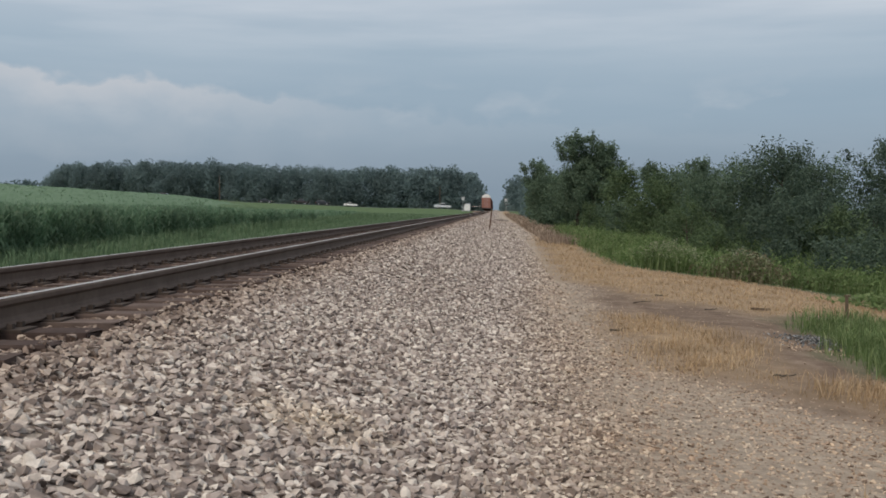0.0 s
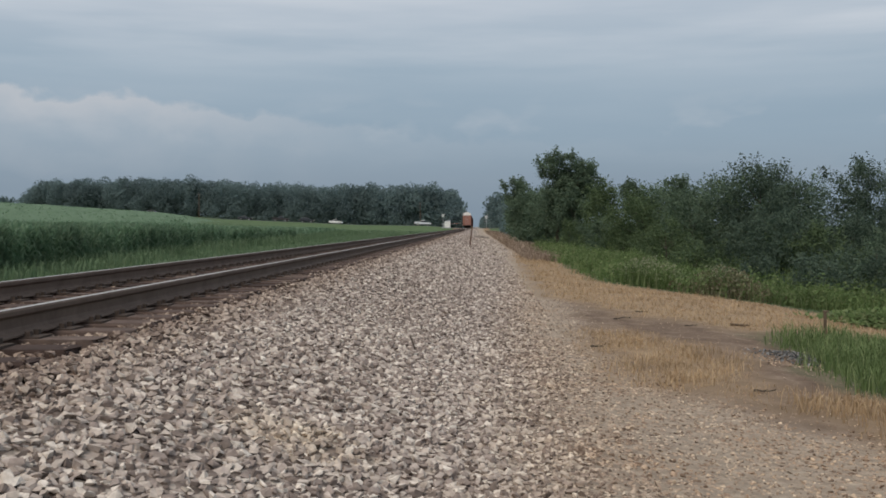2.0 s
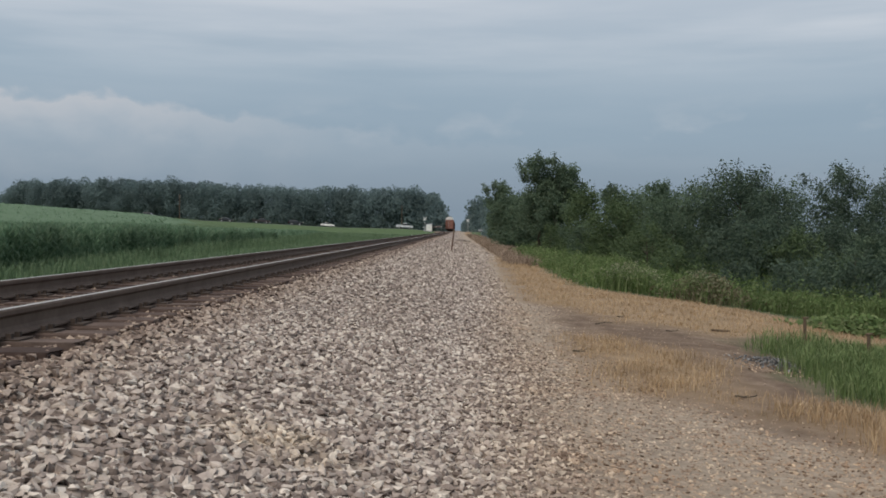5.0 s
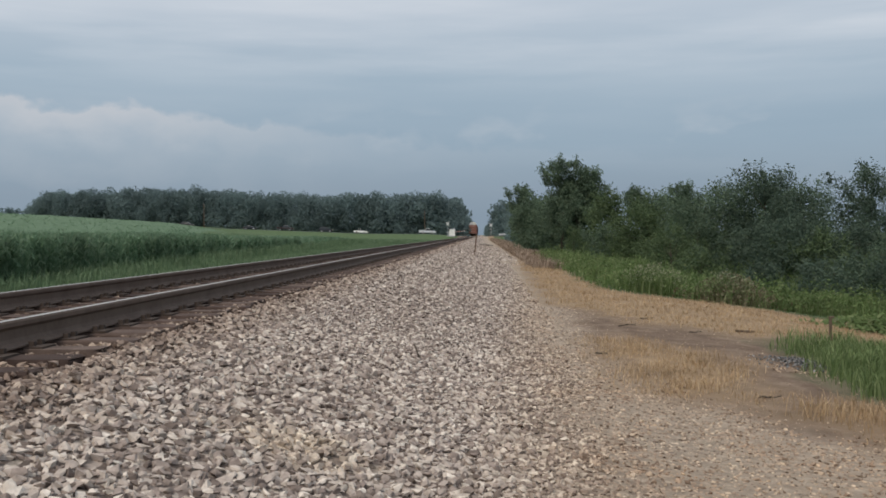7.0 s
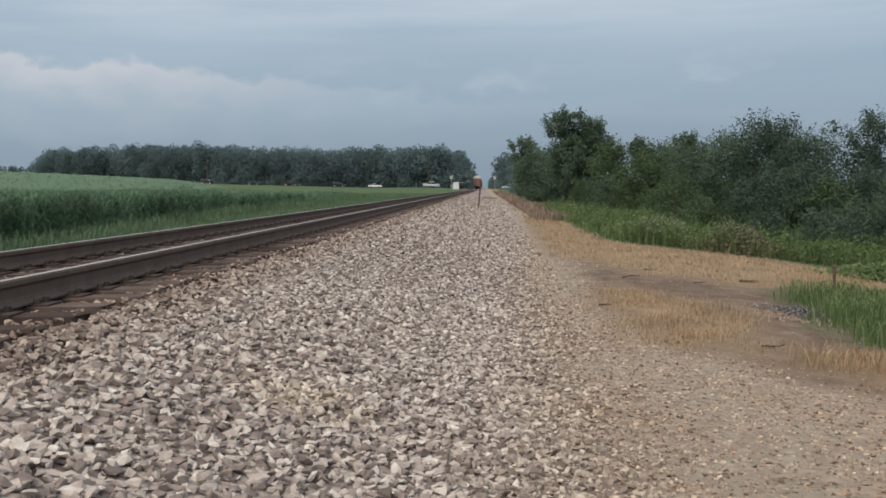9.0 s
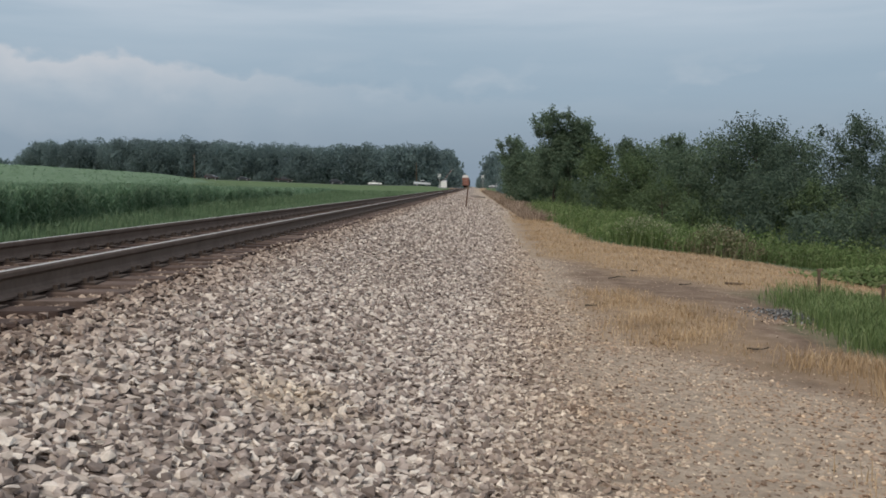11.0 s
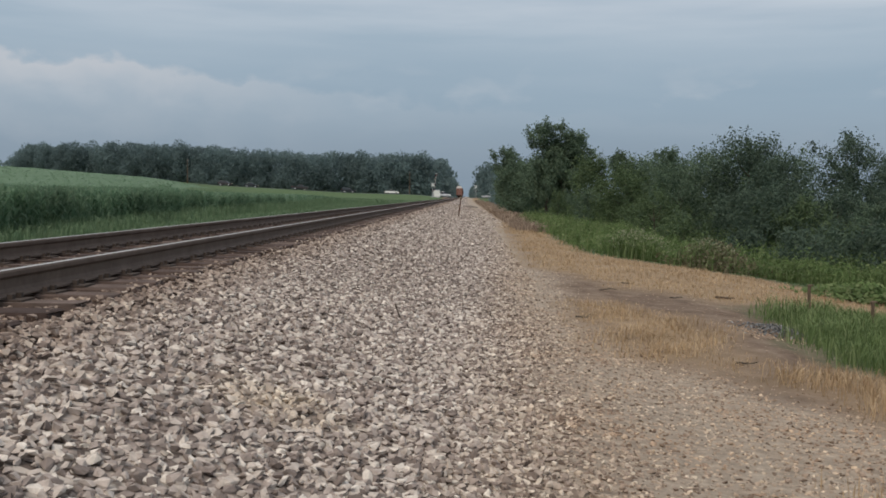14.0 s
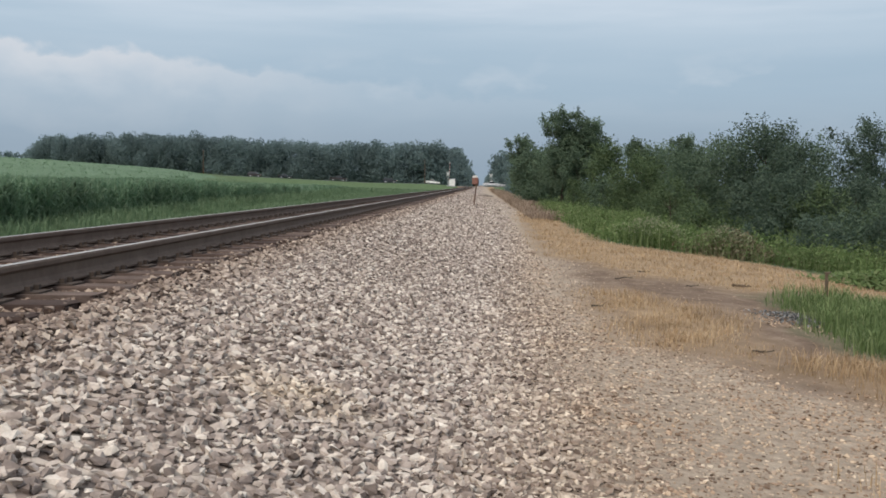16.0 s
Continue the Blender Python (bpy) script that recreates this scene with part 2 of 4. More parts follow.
M["silver"] = plain("silver_paint", (0.62, 0.63, 0.65), 0.3, 0.3)
M["black"] = plain("black_rubber", (0.02, 0.02, 0.022), 0.8)
M["darkcar"] = plain("dark_car_paint", (0.02, 0.022, 0.026), 0.25, 0.1)
M["browncar"] = plain("brown_car_paint", (0.034, 0.027, 0.026), 0.25, 0.1)
M["glass"] = plain("tinted_window_glass", (0.02, 0.025, 0.03), 0.08, 0.0, 0.6)
M["orange"] = plain("faded_orange_paint", (0.29, 0.14, 0.11), 0.8)
M["boxwhite"] = plain("white_container_paint", (0.74, 0.73, 0.70), 0.55)
M["boxdark"] = plain("dark_container_paint", (0.05, 0.035, 0.035), 0.6)
M["boxbrown"] = plain("brown_container_paint", (0.16, 0.05, 0.04), 0.6)
M["grey"] = surface("galvanised_steel", (0.38, 0.39, 0.40), (0.55, 0.56, 0.57), 5.0, 0.5, 0.5, 0.1, 0.002)
M["asphalt"] = surface("asphalt", (0.045, 0.045, 0.046), (0.075, 0.074, 0.072), 2.0, 0.9, 0, 0.5, 0.006)
M["red"] = plain("red_lens", (0.3, 0.02, 0.02), 0.2)
M["glow"] = plain("lamp_lens", (0.7, 0.65, 0.5), 0.2)

# ---- geometry helpers ----
rng = np.random.default_rng(7)


def np_mesh(name, verts, faces, material, smooth=False):
    """A mesh from numpy arrays of corners and equal-sized faces."""
    me = bpy.data.meshes.new(name)
    n, k = faces.shape
    me.vertices.add(len(verts))
    me.vertices.foreach_set("co", np.ascontiguousarray(verts, np.float32).ravel())
    me.loops.add(n * k)
    me.loops.foreach_set("vertex_index", np.ascontiguousarray(faces, np.int32).ravel())
    me.polygons.add(n)
    me.polygons.foreach_set("loop_start", np.arange(0, n * k, k, dtype=np.int32))
    me.polygons.foreach_set("use_smooth", np.full(n, smooth))
    me.update(calc_edges=True)
    me.materials.append(material)
    return me


def mesh_of(name, bm, *mats, smooth=False):
    me = bpy.data.meshes.new(name)
    bmesh.ops.recalc_face_normals(bm, faces=bm.faces)
    bm.to_mesh(me)
    bm.free()
    for m in mats:
        me.materials.append(m)
    if smooth:
        me.polygons.foreach_set("use_smooth", np.ones(len(me.polygons), bool))
    return me


def part(name, bm, material, parent, label=""):
    me = bm if isinstance(bm, bpy.types.Mesh) else mesh_of(name, bm, material)
    ob = new(name, me)
    ob.parent = parent
    return tagged(ob, label)


def box(bm, x0, x1, y0, y1, z0, z1, bev=0.0):
    r = bmesh.ops.create_cube(bm, size=1)
    vs = r["verts"]
    bmesh.ops.transform(bm, verts=vs, matrix=Matrix.LocRotScale(((x0 + x1) / 2, (y0 + y1) / 2, (z0 + z1) / 2), None, (x1 - x0, y1 - y0, z1 - z0)))
    if bev:
        es = {e for v in vs for e in v.link_edges}
        bmesh.ops.bevel(bm, geom=list(es), offset=bev, segments=2, affect="EDGES", profile=0.5)


def tube(bm, a, b, r0, r1=None, seg=10):
    a, b = Vector(a), Vector(b)
    r1 = r0 if r1 is None else r1
    m = Matrix.Translation((a + b) / 2) @ (b - a).to_track_quat("Z", "Y").to_matrix().to_4x4()
    bmesh.ops.create_cone(bm, cap_ends=True, segments=seg, radius1=r0, radius2=r1, depth=(b - a).length, matrix=m)


def prism(bm, outline, x0, x1, bev=0.0):
    """An outline in the y-z plane drawn out from x0 to x1."""
    f = bm.faces.new([bm.verts.new((x0, y, z)) for y, z in outline])
    r = bmesh.ops.extrude_face_region(bm, geom=[f])
    bmesh.ops.translate(bm, verts=[v for v in r["geom"] if isinstance(v, bmesh.types.BMVert)], vec=(x1 - x0, 0, 0))
    if bev:
        bmesh.ops.bevel(bm, geom=list(bm.edges), offset=bev, segments=2, affect="EDGES", profile=0.5)


def ease(a, b, v):
    s = np.clip((np.asarray(v, float) - a) / (b - a), 0, 1)
    return s * s * (3 - 2 * s)


def wob(x, y, f, seed=0.0):
    """Cheap smooth waviness for edges and heights."""
    return (np.sin(x * f + seed) * np.cos(y * f * 0.83 + seed * 1.7) + 0.5 * np.sin(x * f * 2.3 - y * f * 1.9 + seed * 2.1)) / 1.5


# ---- the lie of the land: x across the railway, y along it ----
RAIL_R, RAIL_L, RAIL_TOP = -2.83, -4.335, 0.995
TRACK_X = (RAIL_R + RAIL_L) / 2
PROFILE_X = [-5000, -60, -16, -9.5, -7.2, -5.4, -4.95, -2.2, -1.75, -1.0, -0.4, 0.0, 0.4, 0.9, 1.5, 3.5, 6.0, 9.0, 14.0, 40.0, 5000]
PROFILE_Z = [0.1, 0.1, 0.0, -0.1, 0.05, 0.68, 0.75, 0.75, 0.66, 0.42, 0.25, 0.165, 0.1, 0.04, -0.02, -0.12, -0.40, -0.80, -0.95, -0.7, 0.2]
CROSS_Y = 345.0


def rise(x, y):
    r = np.interp(-np.asarray(x, float), [14, 55, 78, 100, 150, 200, 260, 600, 5000], [0, 0.8, 2.5, 4.5, 7.9, 9.8, 10.0, 11, 11])
    return r * ease(20, 240, y)


def land(x, y):
    x, y = np.asarray(x, float), np.asarray(y, float)
    z = np.interp(x, PROFILE_X, PROFILE_Z) + rise(x, y)
    z = z + 0.05 * wob(x, y, 0.35, 0.4) * ease(-2.2, 0.5, x) + 0.04 * wob(x, y, 0.3, 2.0) * ease(-7, -10, x)
    # the road is brought up to the rails at the crossing
    near_road = ease(16, 5, np.abs(y - CROSS_Y))
    road_z = np.interp(x, [-110, -70, -40, -18, -6, 0, 12, 60], [5.1, 3.5, 2.15, 1.85, 0.98, 0.96, 0.9, 0.3])
    k = near_road * ease(-150, -110, x) * ease(60, 30, x)
    return z * (1 - k) + np.maximum(road_z, z * ease(-40, -70, x)) * k


def axis(parts):
    out = []
    for a, b, s in parts:
        out += list(np.arange(a, b, s))
    return np.array(out + [parts[-1][1]])


XS = axis([(-4500, -600, 300), (-600, -200, 40), (-200, -40, 8), (-40, -12, 1.5), (-12, -1.9, 0.25), (-1.9, 6, 0.12), (6, 14, 0.4), (14, 60, 3), (60, 300, 30), (300, 4500, 400)])
YS = axis([(-60, 3, 3), (3, 20, 0.12), (20, 45, 0.4), (45, 120, 2), (120, 400, 4), (400, 900, 25), (900, 4800, 300)])



DRY_BANK = [(1.44, 20.5), (3.12, 17.0), (4.25, 15.8), (6.31, 17.6), (9.16, 18.0), (10.74, 24.8), (8.49, 25.9), (5.73, 28.3), (3.76, 28.7), (3.37, 49.4), (2.93, 70.6), (2.03, 50.9), (1.63, 30.2)]
DRY_PATCH = [(1.72, 15.2), (3.01, 12.8), (3.01, 10.8), (2.5, 9.1), (1.47, 9.0), (1.47, 11.3)]
DRY_NEAR = [(2.8, 9.4), (3.72, 9.6), (5.04, 8.1), (3.61, 7.1), (2.95, 8.0)]
GREEN_NEAR = [(4.5, 15.3), (6.09, 16.3), (9.14, 16.5), (8.07, 9.2), (4.27, 9.0), (4.02, 10.2), (4.18, 12.4)]
WEEDS = [(3.66, 29.5), (5.74, 29.0), (7.38, 27.7), (8.7, 26.5), (16.42, 24.7), (19.58, 69.1), (4.08, 72.8), (3.59, 49.3)]


def inside(poly, x, y):
    x, y = np.asarray(x, float), np.asarray(y, float)
    hit = np.zeros(x.shape, bool)
    for (x0, y0), (x1, y1) in zip(poly, poly[1:] + poly[:1]):
        cross = ((y0 > y) != (y1 > y)) & (x < (x1 - x0) * (y - y0) / (y1 - y0 + 1e-9) + x0)
        hit ^= cross
    return hit


def soft_inside(poly, x, y, w=0.35):
    """1 inside, 0 outside, with a ragged edge."""
    x, y = np.asarray(x, float), np.asarray(y, float)
    total = np.zeros(x.shape)
    for dx, dy in ((0, 0), (w, 0), (-w, 0), (0, 2 * w), (0, -2 * w), (w, w), (-w, w), (w, -w), (-w, -w)):
        total += inside(poly, x + dx + 0.3 * wob(x, y, 1.9, 1.0), y + dy + 0.5 * wob(x, y, 1.3, 2.0))
    return total / 9


def gravel_edge(y):
    return np.interp(y, [0, 5, 7, 8.3, 9.5, 12, 17, 28, 45, 80, 300], [5.0, 4.6, 3.3, 2.5, 1.75, 1.55, 1.6, 1.75, 2.1, 2.4, 2.6])


def zone_weights(x, y):
    """Gravel, dry grass, green: weights for each spot of the ground; the rest is bare dirt."""
    w = 0.25 * wob(x, y, 1.7, 1.0) + 0.12 * wob(x, y, 5.1, 3.0)
    gravel = ease(0.45, -0.45, x - gravel_edge(y) - w) * ease(-7.9, -7.3, x + w)
    dry = np.maximum.reduce([soft_inside(p, x, y) for p in (DRY_BANK, DRY_PATCH, DRY_NEAR)])
    dry = np.maximum(dry, ease(2.0, 2.5, x) * ease(4.6, 3.8, x) * ease(55, 65, y))
    green = np.maximum(soft_inside(GREEN_NEAR, x, y), soft_inside(WEEDS, x, y))
    green = np.maximum.reduce([green, ease(-7.6, -8.6, x + w), ease(11, 13, x + w), ease(3.6, 5.0, x) * ease(55, 65, y), ease(6, 7, x) * ease(30, 40, y)])
    return gravel * (1 - 0.7 * dry), dry, green


def ground_material():
    m, nt, b, geo, tc = start("ground_cover", 0.97, 0, 0.15)
    at = nt.nodes.new("ShaderNodeAttribute")
    at.attribute_name = "cover"
    sep = nt.nodes.new("ShaderNodeSeparateColor")
    nt.links.new(at.outputs["Color"], sep.inputs[0])
    P = geo.outputs["Position"]
    vor = nt.nodes.new("ShaderNodeTexVoronoi")
    vor.inputs["Scale"].default_value = 16.0
    nt.links.new(P, vor.inputs["Vector"])
    cell = nt.nodes.new("ShaderNodeSeparateColor")
    nt.links.new(vor.outputs["Color"], cell.inputs[0])
    stones = ramp_node(nt, cell.outputs[0], STONE_STOPS)
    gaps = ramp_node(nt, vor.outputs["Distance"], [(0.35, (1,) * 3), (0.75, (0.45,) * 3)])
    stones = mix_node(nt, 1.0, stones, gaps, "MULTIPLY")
    big = noise_node(nt, P, 0.5, 4)
    stones = dusted(nt, stones, P)
    stones = mix_node(nt, 1.0, stones, ramp_node(nt, big, [(0.35, (0.85, 0.83, 0.82)), (0.65, (1.12, 1.08, 1.04))]), "MULTIPLY")
    px = nt.nodes.new("ShaderNodeSeparateXYZ")
    nt.links.new(P, px.inputs[0])
    fines = ramp_node(nt, noise_node(nt, P, 9.0, 8, 0.75), [(0.3, (0.22, 0.178, 0.14)), (0.5, (0.34, 0.282, 0.222)), (0.7, (0.45, 0.387, 0.312))])
    bed = nt.nodes.new("ShaderNodeMath")
    bed.operation = "MULTIPLY_ADD"
    nt.links.new(noise_node(nt, P, 1.1, 5), bed.inputs[0])
    bed.inputs[1].default_value = 1.2
    nt.links.new(px.outputs[0], bed.inputs[2])
    bed_half = nt.nodes.new("ShaderNodeMath")
    bed_half.operation = "MULTIPLY"
    bed_half.inputs[1].default_value = 0.5
    nt.links.new(bed.outputs[0], bed_half.inputs[0])
    stones = mix_node(nt, ramp_node(nt, bed_half.outputs[0], [(0.2, (0.0,) * 3), (0.9, (0.8,) * 3)]), stones, fines)
    dirt = ramp_node(nt, noise_node(nt, P, 2.2, 8, 0.7), [(0.3, (0.105, 0.074, 0.053)), (0.5, (0.17, 0.122, 0.09)), (0.72, (0.29, 0.225, 0.17))])
    dry = ramp_node(nt, noise_node(nt, P, 3.0, 8, 0.75), [(0.3, (0.22, 0.155, 0.10)), (0.6, (0.335, 0.245, 0.155)), (0.8, (0.42, 0.325, 0.215))])
    green = ramp_node(nt, noise_node(nt, P, 1.6, 8, 0.7), [(0.3, (0.06, 0.095, 0.045)), (0.6, (0.095, 0.142, 0.07)), (0.8, (0.14, 0.18, 0.10))])
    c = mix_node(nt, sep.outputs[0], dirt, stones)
    c = mix_node(nt, sep.outputs[1], c, dry)
    c = mix_node(nt, sep.outputs[2], c, green)
    nt.links.new(c, b.inputs["Base Color"])
    bump(nt, b, noise_node(nt, P, 22.0, 6, 0.7), 0.7, 0.03)
    return m


def build_ground():
    gx, gy = np.meshgrid(XS, YS)
    z = land(gx, gy)
    nx, ny = len(XS), len(YS)
    idx = np.arange(nx * ny).reshape(ny, nx)
    faces = np.stack([idx[:-1, :-1], idx[:-1, 1:], idx[1:, 1:], idx[1:, :-1]], -1).reshape(-1, 4)
    me = np_mesh("ground", np.stack([gx, gy, z], -1).reshape(-1, 3), faces, ground_material(), True)
    g, d, v = zone_weights(gx.ravel(), gy.ravel())
    at = me.attributes.new("cover", "FLOAT_COLOR", "POINT")
    at.data.foreach_set("color", np.stack([g, d, v, np.ones_like(g)], -1).astype(np.float32).ravel())
    tagged(new("ground", me), "gravel, bare dirt, dry and green grass beside the railway", "ground", kind="structure")


build_ground()


# ---- railway ----
def rail_mesh(y0, y1):
    """Flat-bottomed rail: foot, web and head, the running surface polished."""
    half = [(0.0, 0.0), (0.07, 0.0), (0.07, 0.011), (0.022, 0.027), (0.01, 0.05), (0.01, 0.107), (0.034, 0.127), (0.035, 0.152), (0.027, 0.165), (0.0, 0.166)]
    ring = half[1:-1] + [half[-1]] + [(-x, z) for x, z in half[-2:0:-1]]
    bm = bmesh.new()
    ys = list(np.arange(y0, 60, 3.0)) + list(np.arange(60, y1, 30.0)) + [y1]
    rows = [[bm.verts.new((x, y, z)) for x, z in ring] for y in ys]
    n = len(ring)
    for a, b in zip(rows, rows[1:]):
        for i in range(n):
            f = bm.faces.new((a[i], a[(i + 1) % n], b[(i + 1) % n], b[i]))
            f.material_index = 1 if min(ring[i][1], ring[(i + 1) % n][1]) > 0.16 else 0
    bm.faces.new(rows[0])
    bm.faces.new(rows[-1])
    return mesh_of("rail", bm, M["steel"], M["head"])


def hull_stone(seed, squash=0.7, n=13):
    r = np.random.default_rng(seed)
    p = r.normal(size=(n, 3))
    p /= np.linalg.norm(p, axis=1)[:, None]
    p *= r.uniform(0.75, 1.1, (n, 1)) * np.array([1.0, r.uniform(0.65, 0.95), squash])
    bm = bmesh.new()
    vs = [bm.verts.new(v) for v in p]
    bmesh.ops.convex_hull(bm, input=vs)
    bmesh.ops.delete(bm, geom=[v for v in bm.verts if not v.link_faces], context="VERTS")
    bmesh.ops.triangulate(bm, faces=bm.faces)
    bm.verts.index_update()
    v = np.array([v.co for v in bm.verts])
    f = np.array([[q.index for q in face.verts] for face in bm.faces])
    bm.free()
    return v, f


STONES = [hull_stone(100 + i, 0.42 + 0.045 * (i % 8), 11) for i in range(24)]
CHIPS = [hull_stone(150 + i, 0.4 + 0.035 * (i % 8), 8) for i in range(16)]


def turns(n, r, tilt=3.2):
    """n random turn matrices."""
    a, b, c = r.uniform(0, 6.283, n), r.uniform(-tilt, tilt, n), r.uniform(-tilt, tilt, n)
    ca, sa, cb, sb, cc, sc = np.cos(a), np.sin(a), np.cos(b), np.sin(b), np.cos(c), np.sin(c)
    o, z = np.ones(n), np.zeros(n)
    A = np.stack([ca, -sa, z, sa, ca, z, z, z, o], -1).reshape(n, 3, 3)
    B = np.stack([o, z, z, z, cb, -sb, z, sb, cb], -1).reshape(n, 3, 3)
    C = np.stack([cc, z, sc, z, o, z, -sc, z, cc], -1).reshape(n, 3, 3)
    return A @ B @ C


def stone_mesh(name, pts, sizes, r, mat, shapes):
    V, F, at = [], [], 0
    pick = r.integers(0, len(shapes), len(pts))
    R = turns(len(pts), r, 0.6)
    for k, (v, f) in enumerate(shapes):
        sel = np.where(pick == k)[0]
        if not len(sel):
            continue
        w = np.einsum("nij,vj->nvi", R[sel], v) * sizes[sel][:, None, None] + pts[sel][:, None, :]
        V.append(w.reshape(-1, 3))
        F.append((f[None] + (np.arange(len(sel)) * len(v))[:, None, None] + at).reshape(-1, 3))
        at += len(sel) * len(v)
    return np_mesh(name, np.concatenate(V), np.concatenate(F), mat)


def scatter(n, x0, x1, y0, y1, r, power=1.0):
    return r.uniform(x0, x1, n), y0 + (y1 - y0) * r.uniform(0, 1, n) ** power


def build_track():
    track = tagged(new("railway_track"), "single railway track of rusty rails on creosoted timber ties", "railway track", kind="structure")
    me = rail_mesh(-25, 1500)
    for x in (RAIL_R, RAIL_L):
        ob = part("rail", me, None, track, "rusty steel rail with a polished running surface")
        ob.matrix_basis = pose(x, 0, RAIL_TOP - 0.166)
    top = RAIL_TOP - 0.166 - 0.016
    ties = []
    for k in range(6):
        bm = bmesh.new()
        box(bm, -1.3, 1.3, -0.115, 0.115, -0.17, 0, 0.012)
        r = random.Random(k)
        for v in bm.verts:
            v.co += Vector((r.uniform(-0.02, 0.02), r.uniform(-0.008, 0.008), r.uniform(-0.006, 0.006)))
        ties.append(mesh_of("tie", bm, M["tie"]))
    bm = bmesh.new()
    box(bm, -0.18, 0.18, -0.1, 0.1, 0, 0.014)
    for sx in (-0.1, 0.1):
        for sy in (-0.06, 0.06):
            box(bm, sx - 0.017, sx + 0.017, sy - 0.017, sy + 0.017, 0.012, 0.046)
    plate = mesh_of("tie_plate", bm, M["spike"])
    r = random.Random(4)
    y = -16.0
    n = 0
    while y < 62:
        ob = part("tie", ties[n % 6], None, track)
        ob.matrix_basis = pose(TRACK_X + r.uniform(-0.04, 0.04), y, top, 0, 0, r.uniform(-1, 1))
        if 2 < y < 40:
            for x in (RAIL_R, RAIL_L):
                ob = part("tie_plate", plate, None, track)
                ob.matrix_basis = pose(x, y, top)
        y += 0.5
        n += 1
    bm = bmesh.new()
    while y < 330:
        box(bm, TRACK_X - 1.3, TRACK_X + 1.3, y - 0.115, y + 0.115, top - 0.17, top)
        y += 0.5
    tagged(part("tie", bm, M["tie_far"], track), kind="stuff")


build_track()


def build_ballast():
    r = np.random.default_rng(11)
    X, Y, S = [], [], []

    def lay(n, x0, x1, y0, y1, s0, s1, power=1.0):
        x, y = scatter(n, x0, x1, y0, y1, r, power)
        s = r.uniform(s0, s1, n)
        X.append(x), Y.append(y), S.append(s)

    # coarse ballast on the shoulder grades into finer, half-buried crushed stone on the service road
    lay(30000, -2.3, 1.3, 2.3, 13, 0.016, 0.043)
    lay(13000, -2.3, 1.2, 13, 26, 0.028, 0.05)
    lay(8000, -2.3, 1.3, 26, 50, 0.035, 0.06)
    lay(6000, -2.3, 2.2, 50, 120, 0.05, 0.085)
    coarse = sum(len(v) for v in X)
    lay(25000, -0.3, 4.4, 3.0, 9.5, 0.007, 0.02)
    lay(1500, 0.6, 3.2, 2.8, 9, 0.018, 0.03)
    lay(8500, -0.2, 2.2, 9, 20, 0.011, 0.025)
    lay(11500, -4.25, -2.92, 4, 34, 0.02, 0.036)
    lay(3800, -2.75, -2.15, 4, 34, 0.02, 0.036)
    lay(1200, -2.5, -2.1, 4, 34, 0.022, 0.04)
    lay(3200, 1.4, 5.0, 7.0, 20, 0.006, 0.018)
    lay(320, 3.4, 4.3, 11.5, 12.7, 0.01, 0.028)
    loose = len(X) - 2
    x, y, s = np.concatenate(X), np.concatenate(Y), np.concatenate(S)
    stray = np.arange(len(x)) >= sum(len(v) for v in X[:loose])
    keep = (x < gravel_edge(y) + 0.25 * wob(x, y, 1.7, 1.0) + r.normal(0, 0.25, len(x))) | (stray & (x < 4.4 - 0.1 * np.abs(y - 14))) 
    on_tie = (x < -2.36 + 0.06 * wob(x * 0, y, 3.1, 2.0)) & (x > -5) & (np.abs((y - 2.0 + 0.25) % 0.5 - 0.25) < 0.14) & (r.uniform(0, 1, len(x)) < np.where(x < -2.85, 0.78, 0.93))
    keep &= ~on_tie
    many = np.arange(len(x)) < coarse
    fade = ease(-0.1, 1.15, x - 0.035 * (y - 5) + 0.25 * wob(x, y, 1.3, 6.0)) * ease(30, 14, y)
    keep &= ~many | (r.uniform(0, 1, len(x)) > 0.93 * fade)
    s = np.where(many, s * (1 - 0.3 * fade), s)
    x, y, s = x[keep], y[keep], s[keep]
    z = land(x, y) + s * (r.uniform(-0.1, 0.5, len(x)) - 0.28 * ease(0.2, 1.4, x)) + 0.03 * (x < -2.3) + 0.015 * ease(-2.5, -2.3, x) * ease(-1.9, -2.2, x)
    pts = np.stack([x, y, z], -1)
    ballast = tagged(new("ballast"), "bed of grey and pinkish crushed stone ballast beside the rails", "ballast", kind="structure")
    near = np.argsort(np.hypot(x + 0.8, y - 4.4) - s * 12)[:300]
    rest = np.setdiff1d(np.arange(len(x)), near)
    meshes = []
    for k, (v, f) in enumerate(STONES):
        meshes.append(np_mesh("stone", v, f, M["stone_one"]))
    for i in near:
        ob = part("stone", meshes[i % len(meshes)], None, ballast)
        ob.matrix_basis = pose(*pts[i], *np.degrees(r.uniform(-0.6, 0.6, 2)), r.uniform(0, 360)) @ Matrix.Scale(float(s[i]), 4)
    front = rest[(y[rest] < 11) & (s[rest] > 0.018)]
    back = np.setdiff1d(rest, front)
    for some, shapes in ((front, STONES), (back, CHIPS)):
        tagged(part("crushed_stone", stone_mesh("crushed_stone", pts[some], s[some], r, M["stone"], shapes), None, ballast), kind="stuff")


build_ballast()


